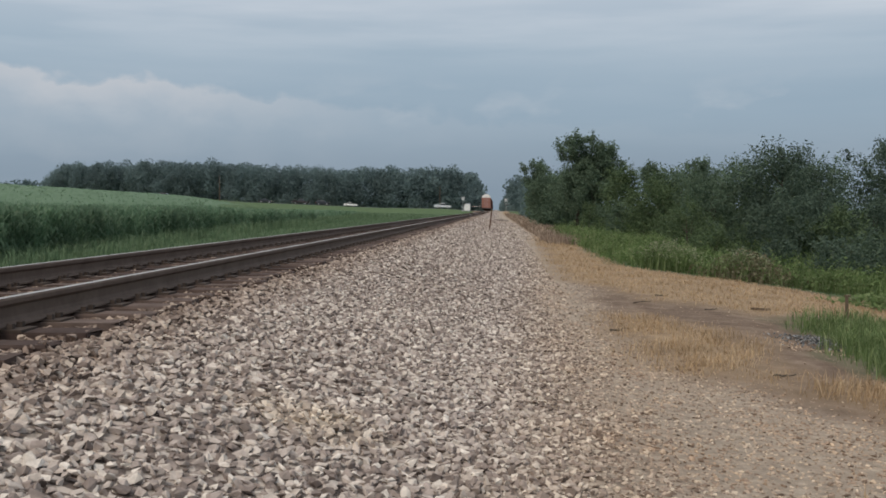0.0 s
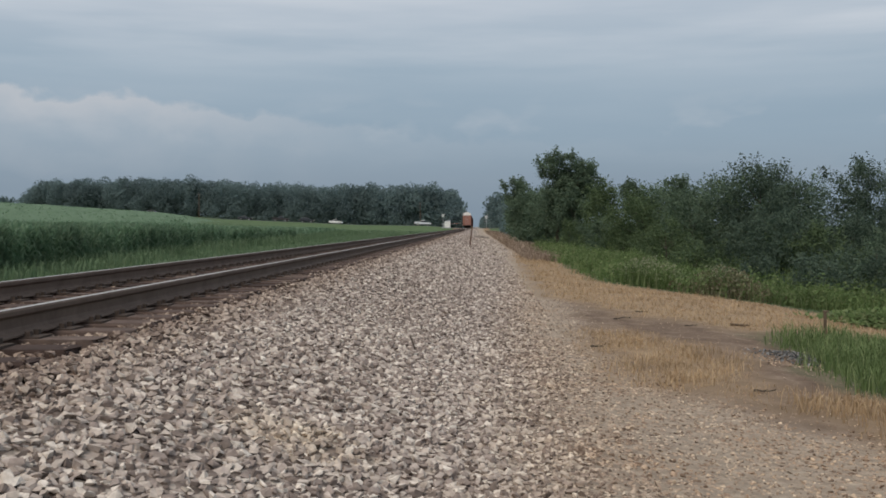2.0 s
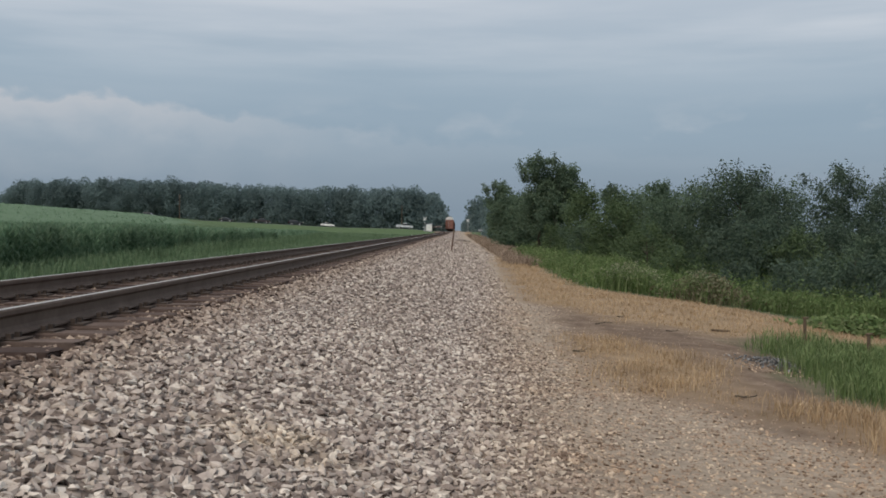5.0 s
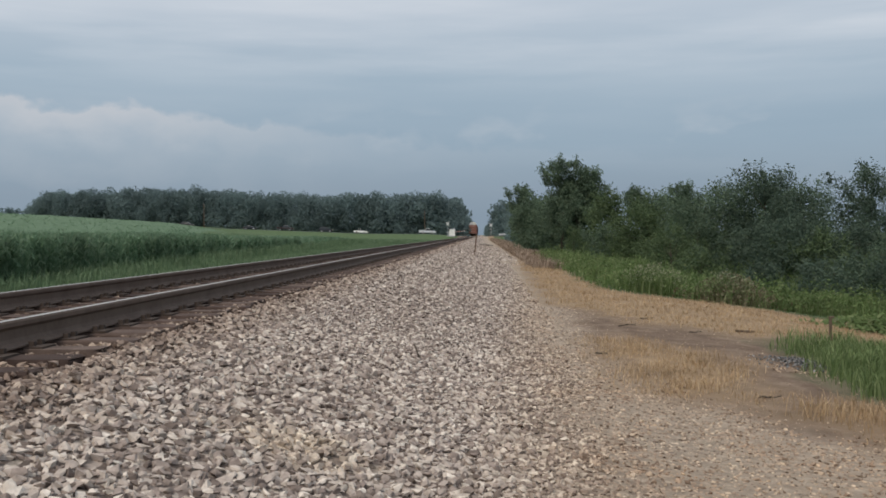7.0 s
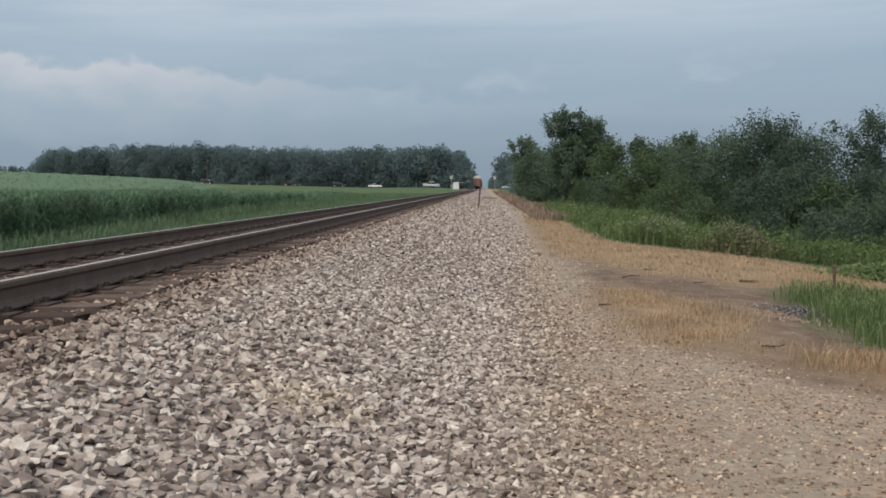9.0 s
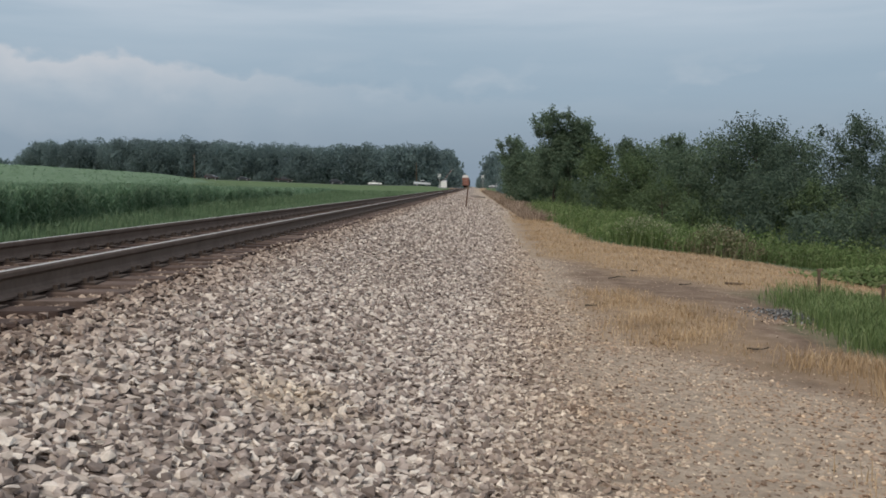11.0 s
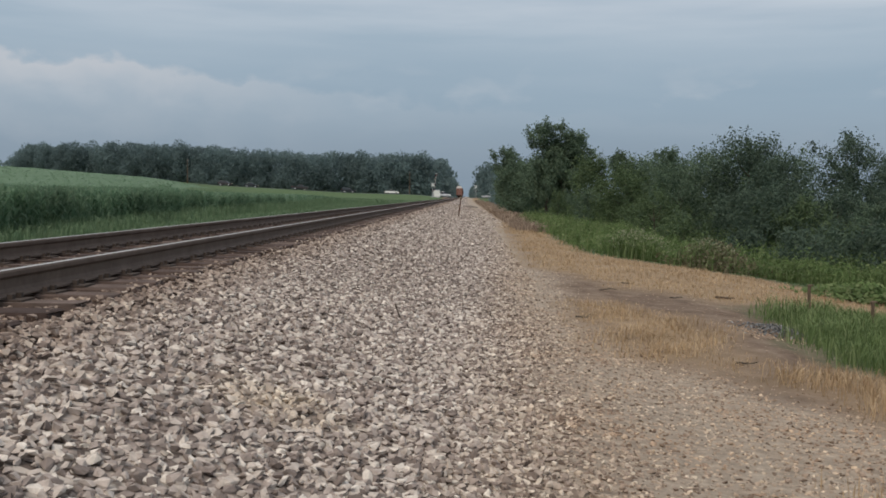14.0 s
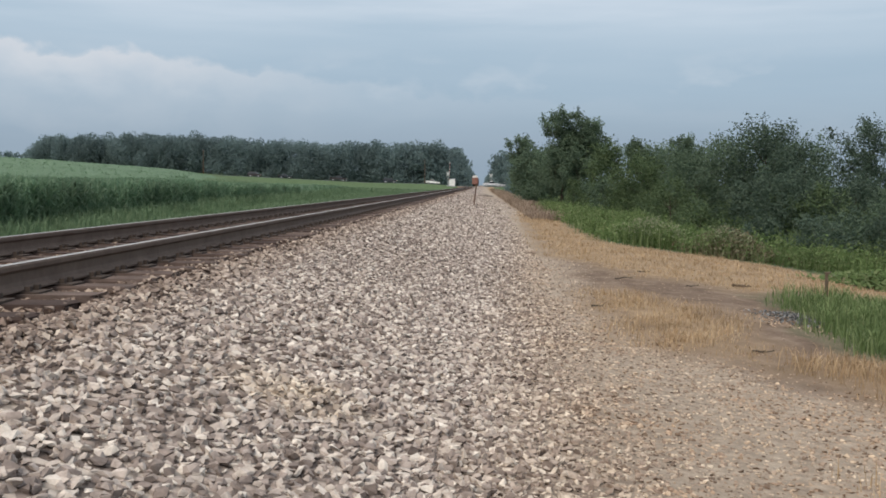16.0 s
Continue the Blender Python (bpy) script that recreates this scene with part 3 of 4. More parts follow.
def build_heap():
    """A small heap of dark grey gravel at the edge of the green grass."""
    r = np.random.default_rng(17)
    n = 420
    x, y = 3.95 + 0.22 * r.normal(0, 1, n), 12.5 + 0.3 * r.normal(0, 1, n)
    d = np.hypot((x - 3.95) / 0.22, (y - 12.5) / 0.3)
    size = r.uniform(0.012, 0.03, n)
    z = land(x, y) + 0.09 * np.exp(-0.5 * d * d) * r.uniform(0.1, 1.0, n) + size * 0.3
    tagged(new("gravel_heap", stone_mesh("gravel_heap", np.stack([x, y, z], -1), size, r, M["greystone"], CHIPS)), "small heap of dark grey gravel beside the green grass", "gravel heap", kind="stuff")


M["greystone"] = islands("dark_grey_gravel", [(0.0, (0.07, 0.075, 0.08)), (0.6, (0.15, 0.155, 0.16)), (1.0, (0.33, 0.33, 0.32))], 0.9, scale=20.0)
build_heap()


# ---- grass, weeds and corn ----
def ribbons(base, mid, tip, side, w0, w1):
    """Bent leaf blades: five corners and three triangles each."""
    n = len(base)
    a, b = side * w0[:, None], side * w1[:, None]
    v = np.stack([base - a, base + a, mid - b, mid + b, tip], 1).reshape(-1, 3)
    f = (np.array([[0, 1, 3], [0, 3, 2], [2, 3, 4]])[None] + 5 * np.arange(n)[:, None, None]).reshape(-1, 3)
    return v, f


def blades(x, y, h, lean, width, r):
    n = len(x)
    z = land(x, y) - 0.02
    a = r.uniform(0, 6.283, n)
    out = np.stack([np.cos(a), np.sin(a), np.zeros(n)], -1)
    side = np.stack([-np.sin(a), np.cos(a), np.zeros(n)], -1)
    base = np.stack([x, y, z], -1)
    up = np.array([0, 0, 1.0])
    l = lean * r.uniform(0.2, 1.0, n)
    mid = base + up * (h * 0.6)[:, None] + out * (l * h * 0.35)[:, None]
    tip = base + up * (h * (1 - 0.25 * l))[:, None] + out * (l * h)[:, None]
    return ribbons(base, mid, tip, side, np.full(n, width), np.full(n, width * 0.8))


def leaf_cards(c, size, r, flat=0.5, facing=None):
    """Lozenge leaves, turned at random or about the way that their twigs face."""
    n = len(c)
    u = r.normal(size=(n, 3))
    u[:, 2] *= flat
    if facing is not None:
        face = facing + r.normal(size=(n, 3)) * 0.45
        u = np.cross(face, u)
    u /= np.linalg.norm(u, axis=1)[:, None]
    w = np.cross(u, face if facing is not None else r.normal(size=(n, 3)))
    w /= np.linalg.norm(w, axis=1)[:, None]
    s = size[:, None]
    v = np.stack([c - u * s, c + w * s * 0.5 - u * s * 0.1, c + u * s, c - w * s * 0.5 + u * s * 0.1], 1).reshape(-1, 3)
    return v, np.arange(4 * n).reshape(-1, 4)


def in_poly(poly, n, r, ragged=0.5):
    px, py = np.array(poly).T
    x, y = r.uniform(px.min() - 0.3, px.max() + 0.3, n * 3), r.uniform(py.min() - 0.3, py.max() + 0.3, n * 3)
    k = soft_inside(poly, x, y) > r.uniform(0.25, 0.9, n * 3)
    return x[k][:n], y[k][:n]


def clumped(x, y, r, f=2.5, s=0.0):
    k = wob(x, y, f, s) + 0.6 * wob(x, y, f * 2.7, s + 2) > r.uniform(-1.1, 0.5, len(x))
    return x[k], y[k]


def corn_edge(y):
    """Where the corn begins, across the railway."""
    return np.interp(y, [10, 30, 45, 97, 150, 200, 340], [-14.2, -14.8, -17.0, -19.5, -23, -28, -36]) + 0.4 * wob(y * 0, y, 0.25, 1.0)


def build_grass():
    r = np.random.default_rng(21)
    for poly, n, h0, h1, wide in ((DRY_BANK, 34000, 0.035, 0.13, 0.007), (DRY_PATCH, 5200, 0.03, 0.13, 0.004), (DRY_NEAR, 3600, 0.05, 0.22, 0.004)):
        x, y = clumped(*in_poly(poly, n, r), r)
        h = r.uniform(h0, h1, len(x)) * (1 + 0.4 * wob(x, y, 2.0, 5.0))
        v, f = blades(x, y, h, 0.9, wide, r)
        tagged(new("dry_grass", np_mesh("dry_grass", v, f, M["dry"])), "straw-coloured dry grass on the bank beside the gravel", "dry grass", kind="stuff")
    x, y = scatter(260, 1.9, 2.6, 4.4, 5.4, r)
    x, y = clumped(x, y, r, 6.0)
    v, f = blades(x, y, r.uniform(0.05, 0.2, len(x)), 0.5, 0.003, r)
    tagged(new("dry_grass", np_mesh("dry_grass", v, f, M["dry"])), "sparse tuft of dry grass in the gravel", "dry grass", kind="stuff")
    x, y = in_poly(GREEN_NEAR, 22000, r)
    v, f = blades(x, y, r.uniform(0.08, 0.36, len(x)) * (1 + 0.3 * wob(x, y, 3.0, 1.0)), 0.9, 0.006, r)
    tagged(new("green_grass", np_mesh("green_grass", v, f, M["green"])), "lush green grass patch beside the dirt turnout", "grass", kind="stuff")
    # weeds behind the bank
    x, y = in_poly(WEEDS, 42000, r)
    h = r.uniform(0.3, 0.85, len(x)) * (1 + 0.4 * wob(x, y, 0.9, 2.0) + 0.9 * np.maximum(0, wob(x, y, 1.6, 4.0)))
    brown = (np.hypot((x - 7.4) / 1.1, (y - 29.6) / 1.8) + 0.3 * wob(x, y, 2, 1) < 1)
    v, f = blades(x[~brown][:26000], y[~brown][:26000], 0.85 * h[~brown][:26000], 0.7, 0.011, r)
    tagged(new("tall_weeds", np_mesh("tall_weeds", v, f, M["weed"])), "tall green weeds along the foot of the trees", "weeds", kind="stuff")
    c = np.stack([x, y, land(x, y) + h * r.uniform(0.15, 0.8, len(x))], -1)[~brown]
    c = np.concatenate([c + r.normal(0, 0.08, c.shape) for k in range(2)])
    c[:, 2] = np.maximum(c[:, 2], land(c[:, 0], c[:, 1]))
    v, f = leaf_cards(c, r.uniform(0.03, 0.075, len(c)), r, 0.7)
    tagged(new("leafy_weeds", np_mesh("leafy_weeds", v, f, M["weed"])), "leafy green weeds among the tall grass", "weeds", kind="stuff")
    n = 2600
    xb, yb = 7.4 + 0.6 * r.normal(0, 1, n), 29.6 + 0.8 * r.normal(0, 1, n)
    hb = np.clip(1.0 - 0.28 * np.hypot((xb - 7.4) / 0.6, (yb - 29.6) / 0.8), 0.3, 1.0) * r.uniform(0.7, 1.05, n)
    v, f = blades(xb[:900], yb[:900], hb[:900], 0.7, 0.007, r)
    c = np.stack([xb, yb, land(xb, yb) + hb * r.uniform(0.15, 1.0, n)], -1)
    v2, f2 = leaf_cards(c, r.uniform(0.03, 0.07, n), r, 0.8)
    f2 = np.concatenate([f2[:, [0, 1, 2]], f2[:, [0, 2, 3]]]) + len(v)
    tagged(new("seeding_weeds", np_mesh("seeding_weeds", np.concatenate([v, v2]), np.concatenate([f, f2]), M["brownweed"])), "brownish bushy weeds gone to seed among the green", "weeds", kind="stuff")
    # low spread of broad silvery-green leaves in the dry grass
    n = 1500
    xb, yb = 9.2 + 0.65 * r.normal(0, 1, n), 22.8 + 0.5 * r.normal(0, 1, n)
    hb = np.clip(0.5 - 0.14 * np.hypot((xb - 9.2) / 0.65, (yb - 22.8) / 0.5), 0.06, 0.5)
    c = np.stack([xb, yb, land(xb, yb) + hb * r.uniform(0.1, 1.0, n)], -1)
    v, f = leaf_cards(c, r.uniform(0.05, 0.10, n), r, 0.5, np.tile([0, -0.3, 1.0], (n, 1)))
    tagged(new("leafy_weeds", np_mesh("leafy_weeds", v, f, M["weed"])), "low spread of broad-leaved weeds in the dry grass", "weeds", kind="stuff")
    # a pale clump gone to seed, and rounded hummocks of taller weeds
    for cx, cy, rx, ry, top, n, mat in ((5.4, 31.0, 0.95, 1.3, 0.85, 1500, "seedhead"), (7.2, 29.4, 0.7, 1.0, 0.9, 700, "seedhead"), (4.4, 36.0, 0.6, 1.6, 0.8, 900, "weed"), (6.1, 39.0, 0.9, 1.8, 1.0, 1300, "weed"), (9.6, 28.4, 1.1, 1.1, 0.6, 1300, "weed"), (11.8, 27.6, 1.0, 1.0, 0.55, 1100, "weed")):
        x, y = cx + rx * r.normal(0, 0.5, n), cy + ry * r.normal(0, 0.5, n)
        h = top * np.clip(1.1 - 0.35 * np.hypot((x - cx) / rx, (y - cy) / ry), 0.35, 1.1) * r.uniform(0.75, 1.1, n)
        v, f = blades(x, y, h, 0.55, 0.012, r)
        c = np.stack([x, y, land(x, y) + h * r.uniform(0.55, 1.0, n)], -1)
        v2, f2 = leaf_cards(c + r.normal(0, 0.05, c.shape), r.uniform(0.02, 0.05, n), r, 0.8)
        f2 = np.concatenate([f2[:, [0, 1, 2]], f2[:, [0, 2, 3]]]) + len(v)
        words = "clump of pale seeding weeds before the trees" if mat == "seedhead" else "rounded clump of tall green weeds"
        me = np_mesh("weed_clump", np.concatenate([v, v2]), np.concatenate([f, f2]), M["weed"])
        me.materials.append(M[mat])
        me.polygons.foreach_set("material_index", np.repeat([0, 1], [len(f), len(f2)]).astype(np.int32))
        tagged(new("weed_clump", me), words, "weeds", kind="stuff")
    # reddish dead brush further along the service road
    x, y = scatter(16000, 2.3, 5.2, 46, 250, r, 1.6)
    x2, y2 = scatter(5000, 2.6, 10.0, 170, 338, r)
    x, y = np.concatenate([x, x2]), np.concatenate([y, y2])
    x, y = clumped(x, y, r, 0.9)
    v, f = blades(x, y, r.uniform(0.15, 0.6, len(x)) * (1 + 0.6 * ease(150, 250, y)), 0.9, 0.02, r)
    tagged(new("dead_brush", np_mesh("dead_brush", v, f, M["brush"])), "reddish-brown dead brush beside the gravel", "brush", kind="stuff")
    # tall weeds along the foot of the corn, then rough meadow and the mown-looking verge
    y = 12 + 190 * r.uniform(0, 1, 15000) ** 1.6
    x = corn_edge(y) + r.uniform(-0.8, 2.6, len(y))
    x, y = clumped(x, y, r, 0.7, 3.0)
    v, f = blades(x, y, r.uniform(0.25, 0.65, len(x)) * (1 + 0.6 * ease(35, 80, y)), 0.8, 0.018, r)
    tagged(new("tall_weeds", np_mesh("tall_weeds", v, f, M["verge"])), "tall grassy weeds at the foot of the corn", "weeds", kind="stuff")
    x, y = scatter(13000, -90, -8, 150, 338, r)
    v, f = blades(x, y, r.uniform(0.15, 0.5, len(x)) * (1 + 0.7 * wob(x, y, 0.12, 2.0)) * (1 - 0.6 * ease(230, 320, y)), 0.8, 0.05, r)
    tagged(new("meadow_grass", np_mesh("meadow_grass", v, f, M["verge"])), "rough green meadow grass before the road", "grass", kind="stuff")
    y = 8 + 200 * r.uniform(0, 1, 46000) ** 1.8
    x = -7.6 + (corn_edge(y) + 6.6) * r.uniform(0, 1, len(y))
    h = r.uniform(0.08, 0.3, len(x)) + 0.3 * ease(20, 90, y) * ease(4.5, 0.5, x - corn_edge(y)) * r.uniform(0, 1, len(x))
    v, f = blades(x, y, h, 0.7, 0.016, r)
    tagged(new("verge_grass", np_mesh("verge_grass", v, f, M["verge"])), "green verge grass between the rails and the corn", "grass", kind="stuff")


build_grass()
CORN_H = 1.62


def corn_share(x, y):
    """1 in full corn, falling to 0 on the meadow by the crossing."""
    far = 1 - 0.45 * ease(180, 310, y) * ease(-108, -85, x) - 0.55 * ease(150, 250, y) * ease(-106, -60, x)
    return far * (1 - 0.27 * ease(55, 110, y) * ease(-0.32, -0.26, x / y))


def build_corn():
    r = np.random.default_rng(31)
    y1 = 14 + 96 * r.uniform(0, 1, 10500) ** 1.5
    x1 = corn_edge(y1) - 12 * r.uniform(0, 1, 10500) ** 1.3
    x2, y2 = scatter(5000, -60, -16, 40, 230, r, 1.0)
    x3, y3 = scatter(3500, -190, -14.5, 110, 322, r, 1.0)
    x, y = np.concatenate([x1, x2, x3]), np.concatenate([y1, y2, y3])
    big = np.concatenate([np.ones(len(x1)), np.full(len(x2), 1.15), np.full(len(x3), 1.5)])
    n = len(x)
    full = corn_share(x, y)
    keep = (full > 0.3) & (x < corn_edge(y))
    x, y, big, full = x[keep], y[keep], big[keep], full[keep]
    n = len(x)
    z = land(x, y)
    H = CORN_H * r.uniform(0.9, 1.08, n) * full * (1 + 0.05 * wob(x, y, 0.5, 3.0))
    V, F, at = [], [], 0
    for k in range(8):
        a = r.uniform(0, 6.283, n)
        out = np.stack([np.cos(a), np.sin(a), np.zeros(n)], -1)
        side = np.stack([-np.sin(a), np.cos(a), np.zeros(n)], -1)
        h0 = H * (0.06 + 0.115 * k)
        L = r.uniform(0.3, 0.6, n) * (1.0 if k < 7 else 0.7) * big
        base = np.stack([x, y, z + h0], -1)
        up = np.array([0, 0, 1.0])
        mid = base + out * (L * 0.5)[:, None] + up * (L * 0.55)[:, None]
        tip = base + out * L[:, None] + up * (L * r.uniform(-0.1, 0.75, n))[:, None]
        v, f = ribbons(base, mid, tip, side, np.full(n, 0.03) * big, np.full(n, 0.045) * big)
        V.append(v), F.append(f + at)
        at += len(v)
    base = np.stack([x, y, z], -1)
    side = np.tile([1.0, 0, 0], (n, 1))
    v, f = ribbons(base, base + [0, 0, 1] * (H * 0.7)[:, None], base + [0, 0, 1] * (H * 1.1)[:, None], side, np.full(n, 0.018), np.full(n, 0.014))
    V.append(v), F.append(f + at)
    tagged(new("corn", np_mesh("corn", np.concatenate(V), np.concatenate(F), M["corn"])), "dense green standing corn at the edge of the field", "corn", kind="stuff")
    # closed canopy of the field's inside
    ax = axis([(-900, -300, 30), (-300, -100, 4), (-100, -12.5, 0.9)])
    ay = axis([(14, 60, 0.8), (60, 328, 2.5)])
    gx, gy = np.meshgrid(ax, ay)
    gz = land(gx, gy) + CORN_H * 0.86 * corn_share(gx, gy) - 0.5 * ease(0.45, 0.1, corn_share(gx, gy)) + r.normal(0, 0.10, gx.shape) + 0.1 * wob(gx, gy, 0.4)
    gz -= 0.4 * ease(-13, -4, gx - corn_edge(gy)) * ease(140, 60, gy)
    gz -= 2.0 * ease(-2.2, -0.6, gx - corn_edge(gy))
    gz[0] -= CORN_H * 0.8
    idx = np.arange(gx.size).reshape(gx.shape)
    faces = np.stack([idx[:-1, :-1], idx[:-1, 1:], idx[1:, 1:], idx[1:, :-1]], -1).reshape(-1, 4)
    me = np_mesh("corn_field", np.stack([gx, gy, gz], -1).reshape(-1, 3), faces, M["canopy"])
    tagged(new("corn_field", me), "broad green corn field rising gently towards the woods", "corn field", kind="stuff")


build_corn()


# ---- trees ----
def build_tree(name, x, y, height, spread, seed, leaves=5000, leaf=0.11, stem=0.25, mat="leaf", label="", group="trees along the railway", low=0.12, clumps=26, limbs=12):
    r = np.random.default_rng(seed)
    tree = tagged(new(name), label, "tree" if name.endswith("tree") else "shrub", group)
    z0 = float(land(x, y))
    tree.matrix_basis = pose(x, y, z0)
    tr = 0.035 * height * 0.55
    bm = bmesh.new()
    tops = []
    lean = Vector((r.uniform(-0.06, 0.06), r.uniform(-0.06, 0.06), 1))
    p = Vector((0, 0, -0.1))
    for k in range(5):
        q = p + lean * (height * 0.17) + Vector((r.uniform(-0.04, 0.04), r.uniform(-0.04, 0.04), 0)) * height * 0.3
        tube(bm, p, q, tr * (1 - k * 0.18), tr * (1 - (k + 1) * 0.18), 8)
        tops.append(q.copy())
        p = q
    part("trunk", bm, M["bark"], tree)
    C = []
    for k in range(clumps):
        h = height * (low + (0.97 - low) * ((k + r.uniform(0, 1)) / clumps))
        g = (h / height - low) / (0.97 - low)
        rad = spread * math.sin(math.pi * (0.13 + 0.67 * g)) ** 0.65 * r.uniform(0.1, 0.95)
        a = r.uniform(0, 6.283)
        C.append((rad * math.cos(a), rad * math.sin(a), h))
    for cx, cy, ch in C[::max(2, clumps // limbs)]:
        bm = bmesh.new()
        st = min(tops, key=lambda t: abs(t.z - ch * 0.62))
        bend = (Vector(st) + Vector((cx, cy, ch))) / 2 + Vector((0, 0, -0.05 * height))
        tube(bm, st, bend, tr * 0.28, tr * 0.17, 6)
        tube(bm, bend, (cx, cy, ch), tr * 0.17, tr * 0.05, 6)
        part("limb", bm, M["bark"], tree)
    C = np.array(C)
    cr = spread * r.uniform(0.25, 0.44, len(C)) * (1 - 0.2 * (C[:, 2] / height) ** 2)
    pick = r.choice(len(C), leaves, p=cr ** 1.6 / (cr ** 1.6).sum())
    d = r.normal(size=(leaves, 3))
    d /= np.linalg.norm(d, axis=1)[:, None]
    out = d.copy()
    d *= (r.uniform(0, 1, leaves) ** 0.5)[:, None]
    c = C[pick] + d * cr[pick][:, None] * np.array([1.05, 1.05, 0.8])
    # three leaves in ten sit on twigs that point outward and up
    per = 7
    away = C / np.array([spread, spread, height]) - np.array([0, 0, 0.45])
    twig = np.repeat(away, per, 0) * 0.8 + np.array([0, 0, 0.55]) + r.normal(0, 0.5, (len(C) * per, 3))
    twig /= np.linalg.norm(twig, axis=1)[:, None]
    on = r.uniform(0, 1, leaves) < 0.3
    which = pick * per + r.integers(0, per, leaves)
    along = r.uniform(0.2, 1.3, leaves) * cr[pick]
    c[on] = (C[pick] + twig[which] * along[:, None] + r.normal(0, 0.05 * spread ** 0.5, (leaves, 3)))[on]
    c[:, 2] = np.maximum(c[:, 2], 0.05)
    v, f = leaf_cards(c, leaf * r.uniform(0.6, 1.3, leaves), r, 1.0, 0.7 * out + np.array([0, 0, 0.5]))
    part("crown", np_mesh("crown", v, f, M[mat]), None, tree)
    return tree


def build_right_trees():
    T = "broadleaf tree with a loose dark green crown beside the railway"
    S = "dense green shrub at the foot of the lineside trees"
    # x, y, height, spread and lowest leaf of each, by the shade of its foliage
    shades = {
        "leaf": [(6.3, 78, 7.75, 1.95, 0.4), (8.5, 78, 7.3, 1.85, 0.42), (7.4, 77, 6.6, 2.2, 0.02), (6.4, 80, 5.2, 2.4, 0.02), (4.3, 100, 6.4, 2.0, 0.28), (5.2, 97, 5.2, 2.4, 0.02), (10.0, 62, 5.3, 1.1, 0.3), (12.0, 61, 5.4, 1.35, 0.3), (11.2, 66, 4.9, 2.6, 0.02), (13.6, 62, 5.0, 2.7, 0.02), (19.4, 62, 5.2, 2.8, 0.02), (10.6, 49, 4.0, 2.4, 0.02)],
        "leaf_bright": [(8.9, 66, 4.8, 2.6, 0.02), (16.4, 62, 5.3, 2.8, 0.02), (9.2, 55, 3.9, 2.2, 0.02)],
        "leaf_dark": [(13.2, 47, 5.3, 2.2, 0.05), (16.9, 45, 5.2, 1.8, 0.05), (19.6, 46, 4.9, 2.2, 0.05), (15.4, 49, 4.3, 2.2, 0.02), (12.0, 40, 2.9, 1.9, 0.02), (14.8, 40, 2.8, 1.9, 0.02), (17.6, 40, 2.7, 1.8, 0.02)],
    }
    seed = 300
    for mat, rows in shades.items():
        for x, y, h, s, low in rows:
            build_tree("tree", x, y, h, s, seed, int(h * s * 66000 / y), 0.0009 * y + 0.026, mat=mat, low=low, clumps=int(14 + 22 * s), label=T)
            seed += 1
    r = random.Random(8)
    for k in range(30):
        y = 33 + k * 1.7 + r.uniform(-1, 1)
        x = 9.3 + r.uniform(-0.6, 1.8) - 0.055 * (y - 33)
        if y < 40:
            x += 1.2 + r.uniform(0, 5)
        build_tree("shrub", x, y, r.uniform(1.4, 2.6), r.uniform(1.0, 1.6), 400 + k, 3200, 0.058, mat=r.choice(["leaf", "leaf_bright", "leaf_bright"]), low=0.03, clumps=18, label=S, group="lineside shrubs")
    for k, (x, y) in enumerate(((10.8, 31), (12.6, 30), (14.4, 32), (11.6, 34.5), (9.6, 35), (15.6, 34.5), (16.8, 31.5), (13.4, 35.5))):
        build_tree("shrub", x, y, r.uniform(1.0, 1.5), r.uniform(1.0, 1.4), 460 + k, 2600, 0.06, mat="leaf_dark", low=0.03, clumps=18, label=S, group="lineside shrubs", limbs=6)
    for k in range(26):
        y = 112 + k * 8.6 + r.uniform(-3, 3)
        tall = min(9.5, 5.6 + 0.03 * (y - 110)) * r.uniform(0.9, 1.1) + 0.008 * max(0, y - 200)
        # crowns past 210 m take the haze-tinted leaf colour
        build_tree("tree", 4.6 + 0.014 * y + r.uniform(0, 2.6), y, tall, r.uniform(2.4, 3.4), 500 + k, 1900, 0.24, mat="leaf_haze" if y > 210 else "leaf", low=0.03, clumps=24, label=T, limbs=4)


build_right_trees()


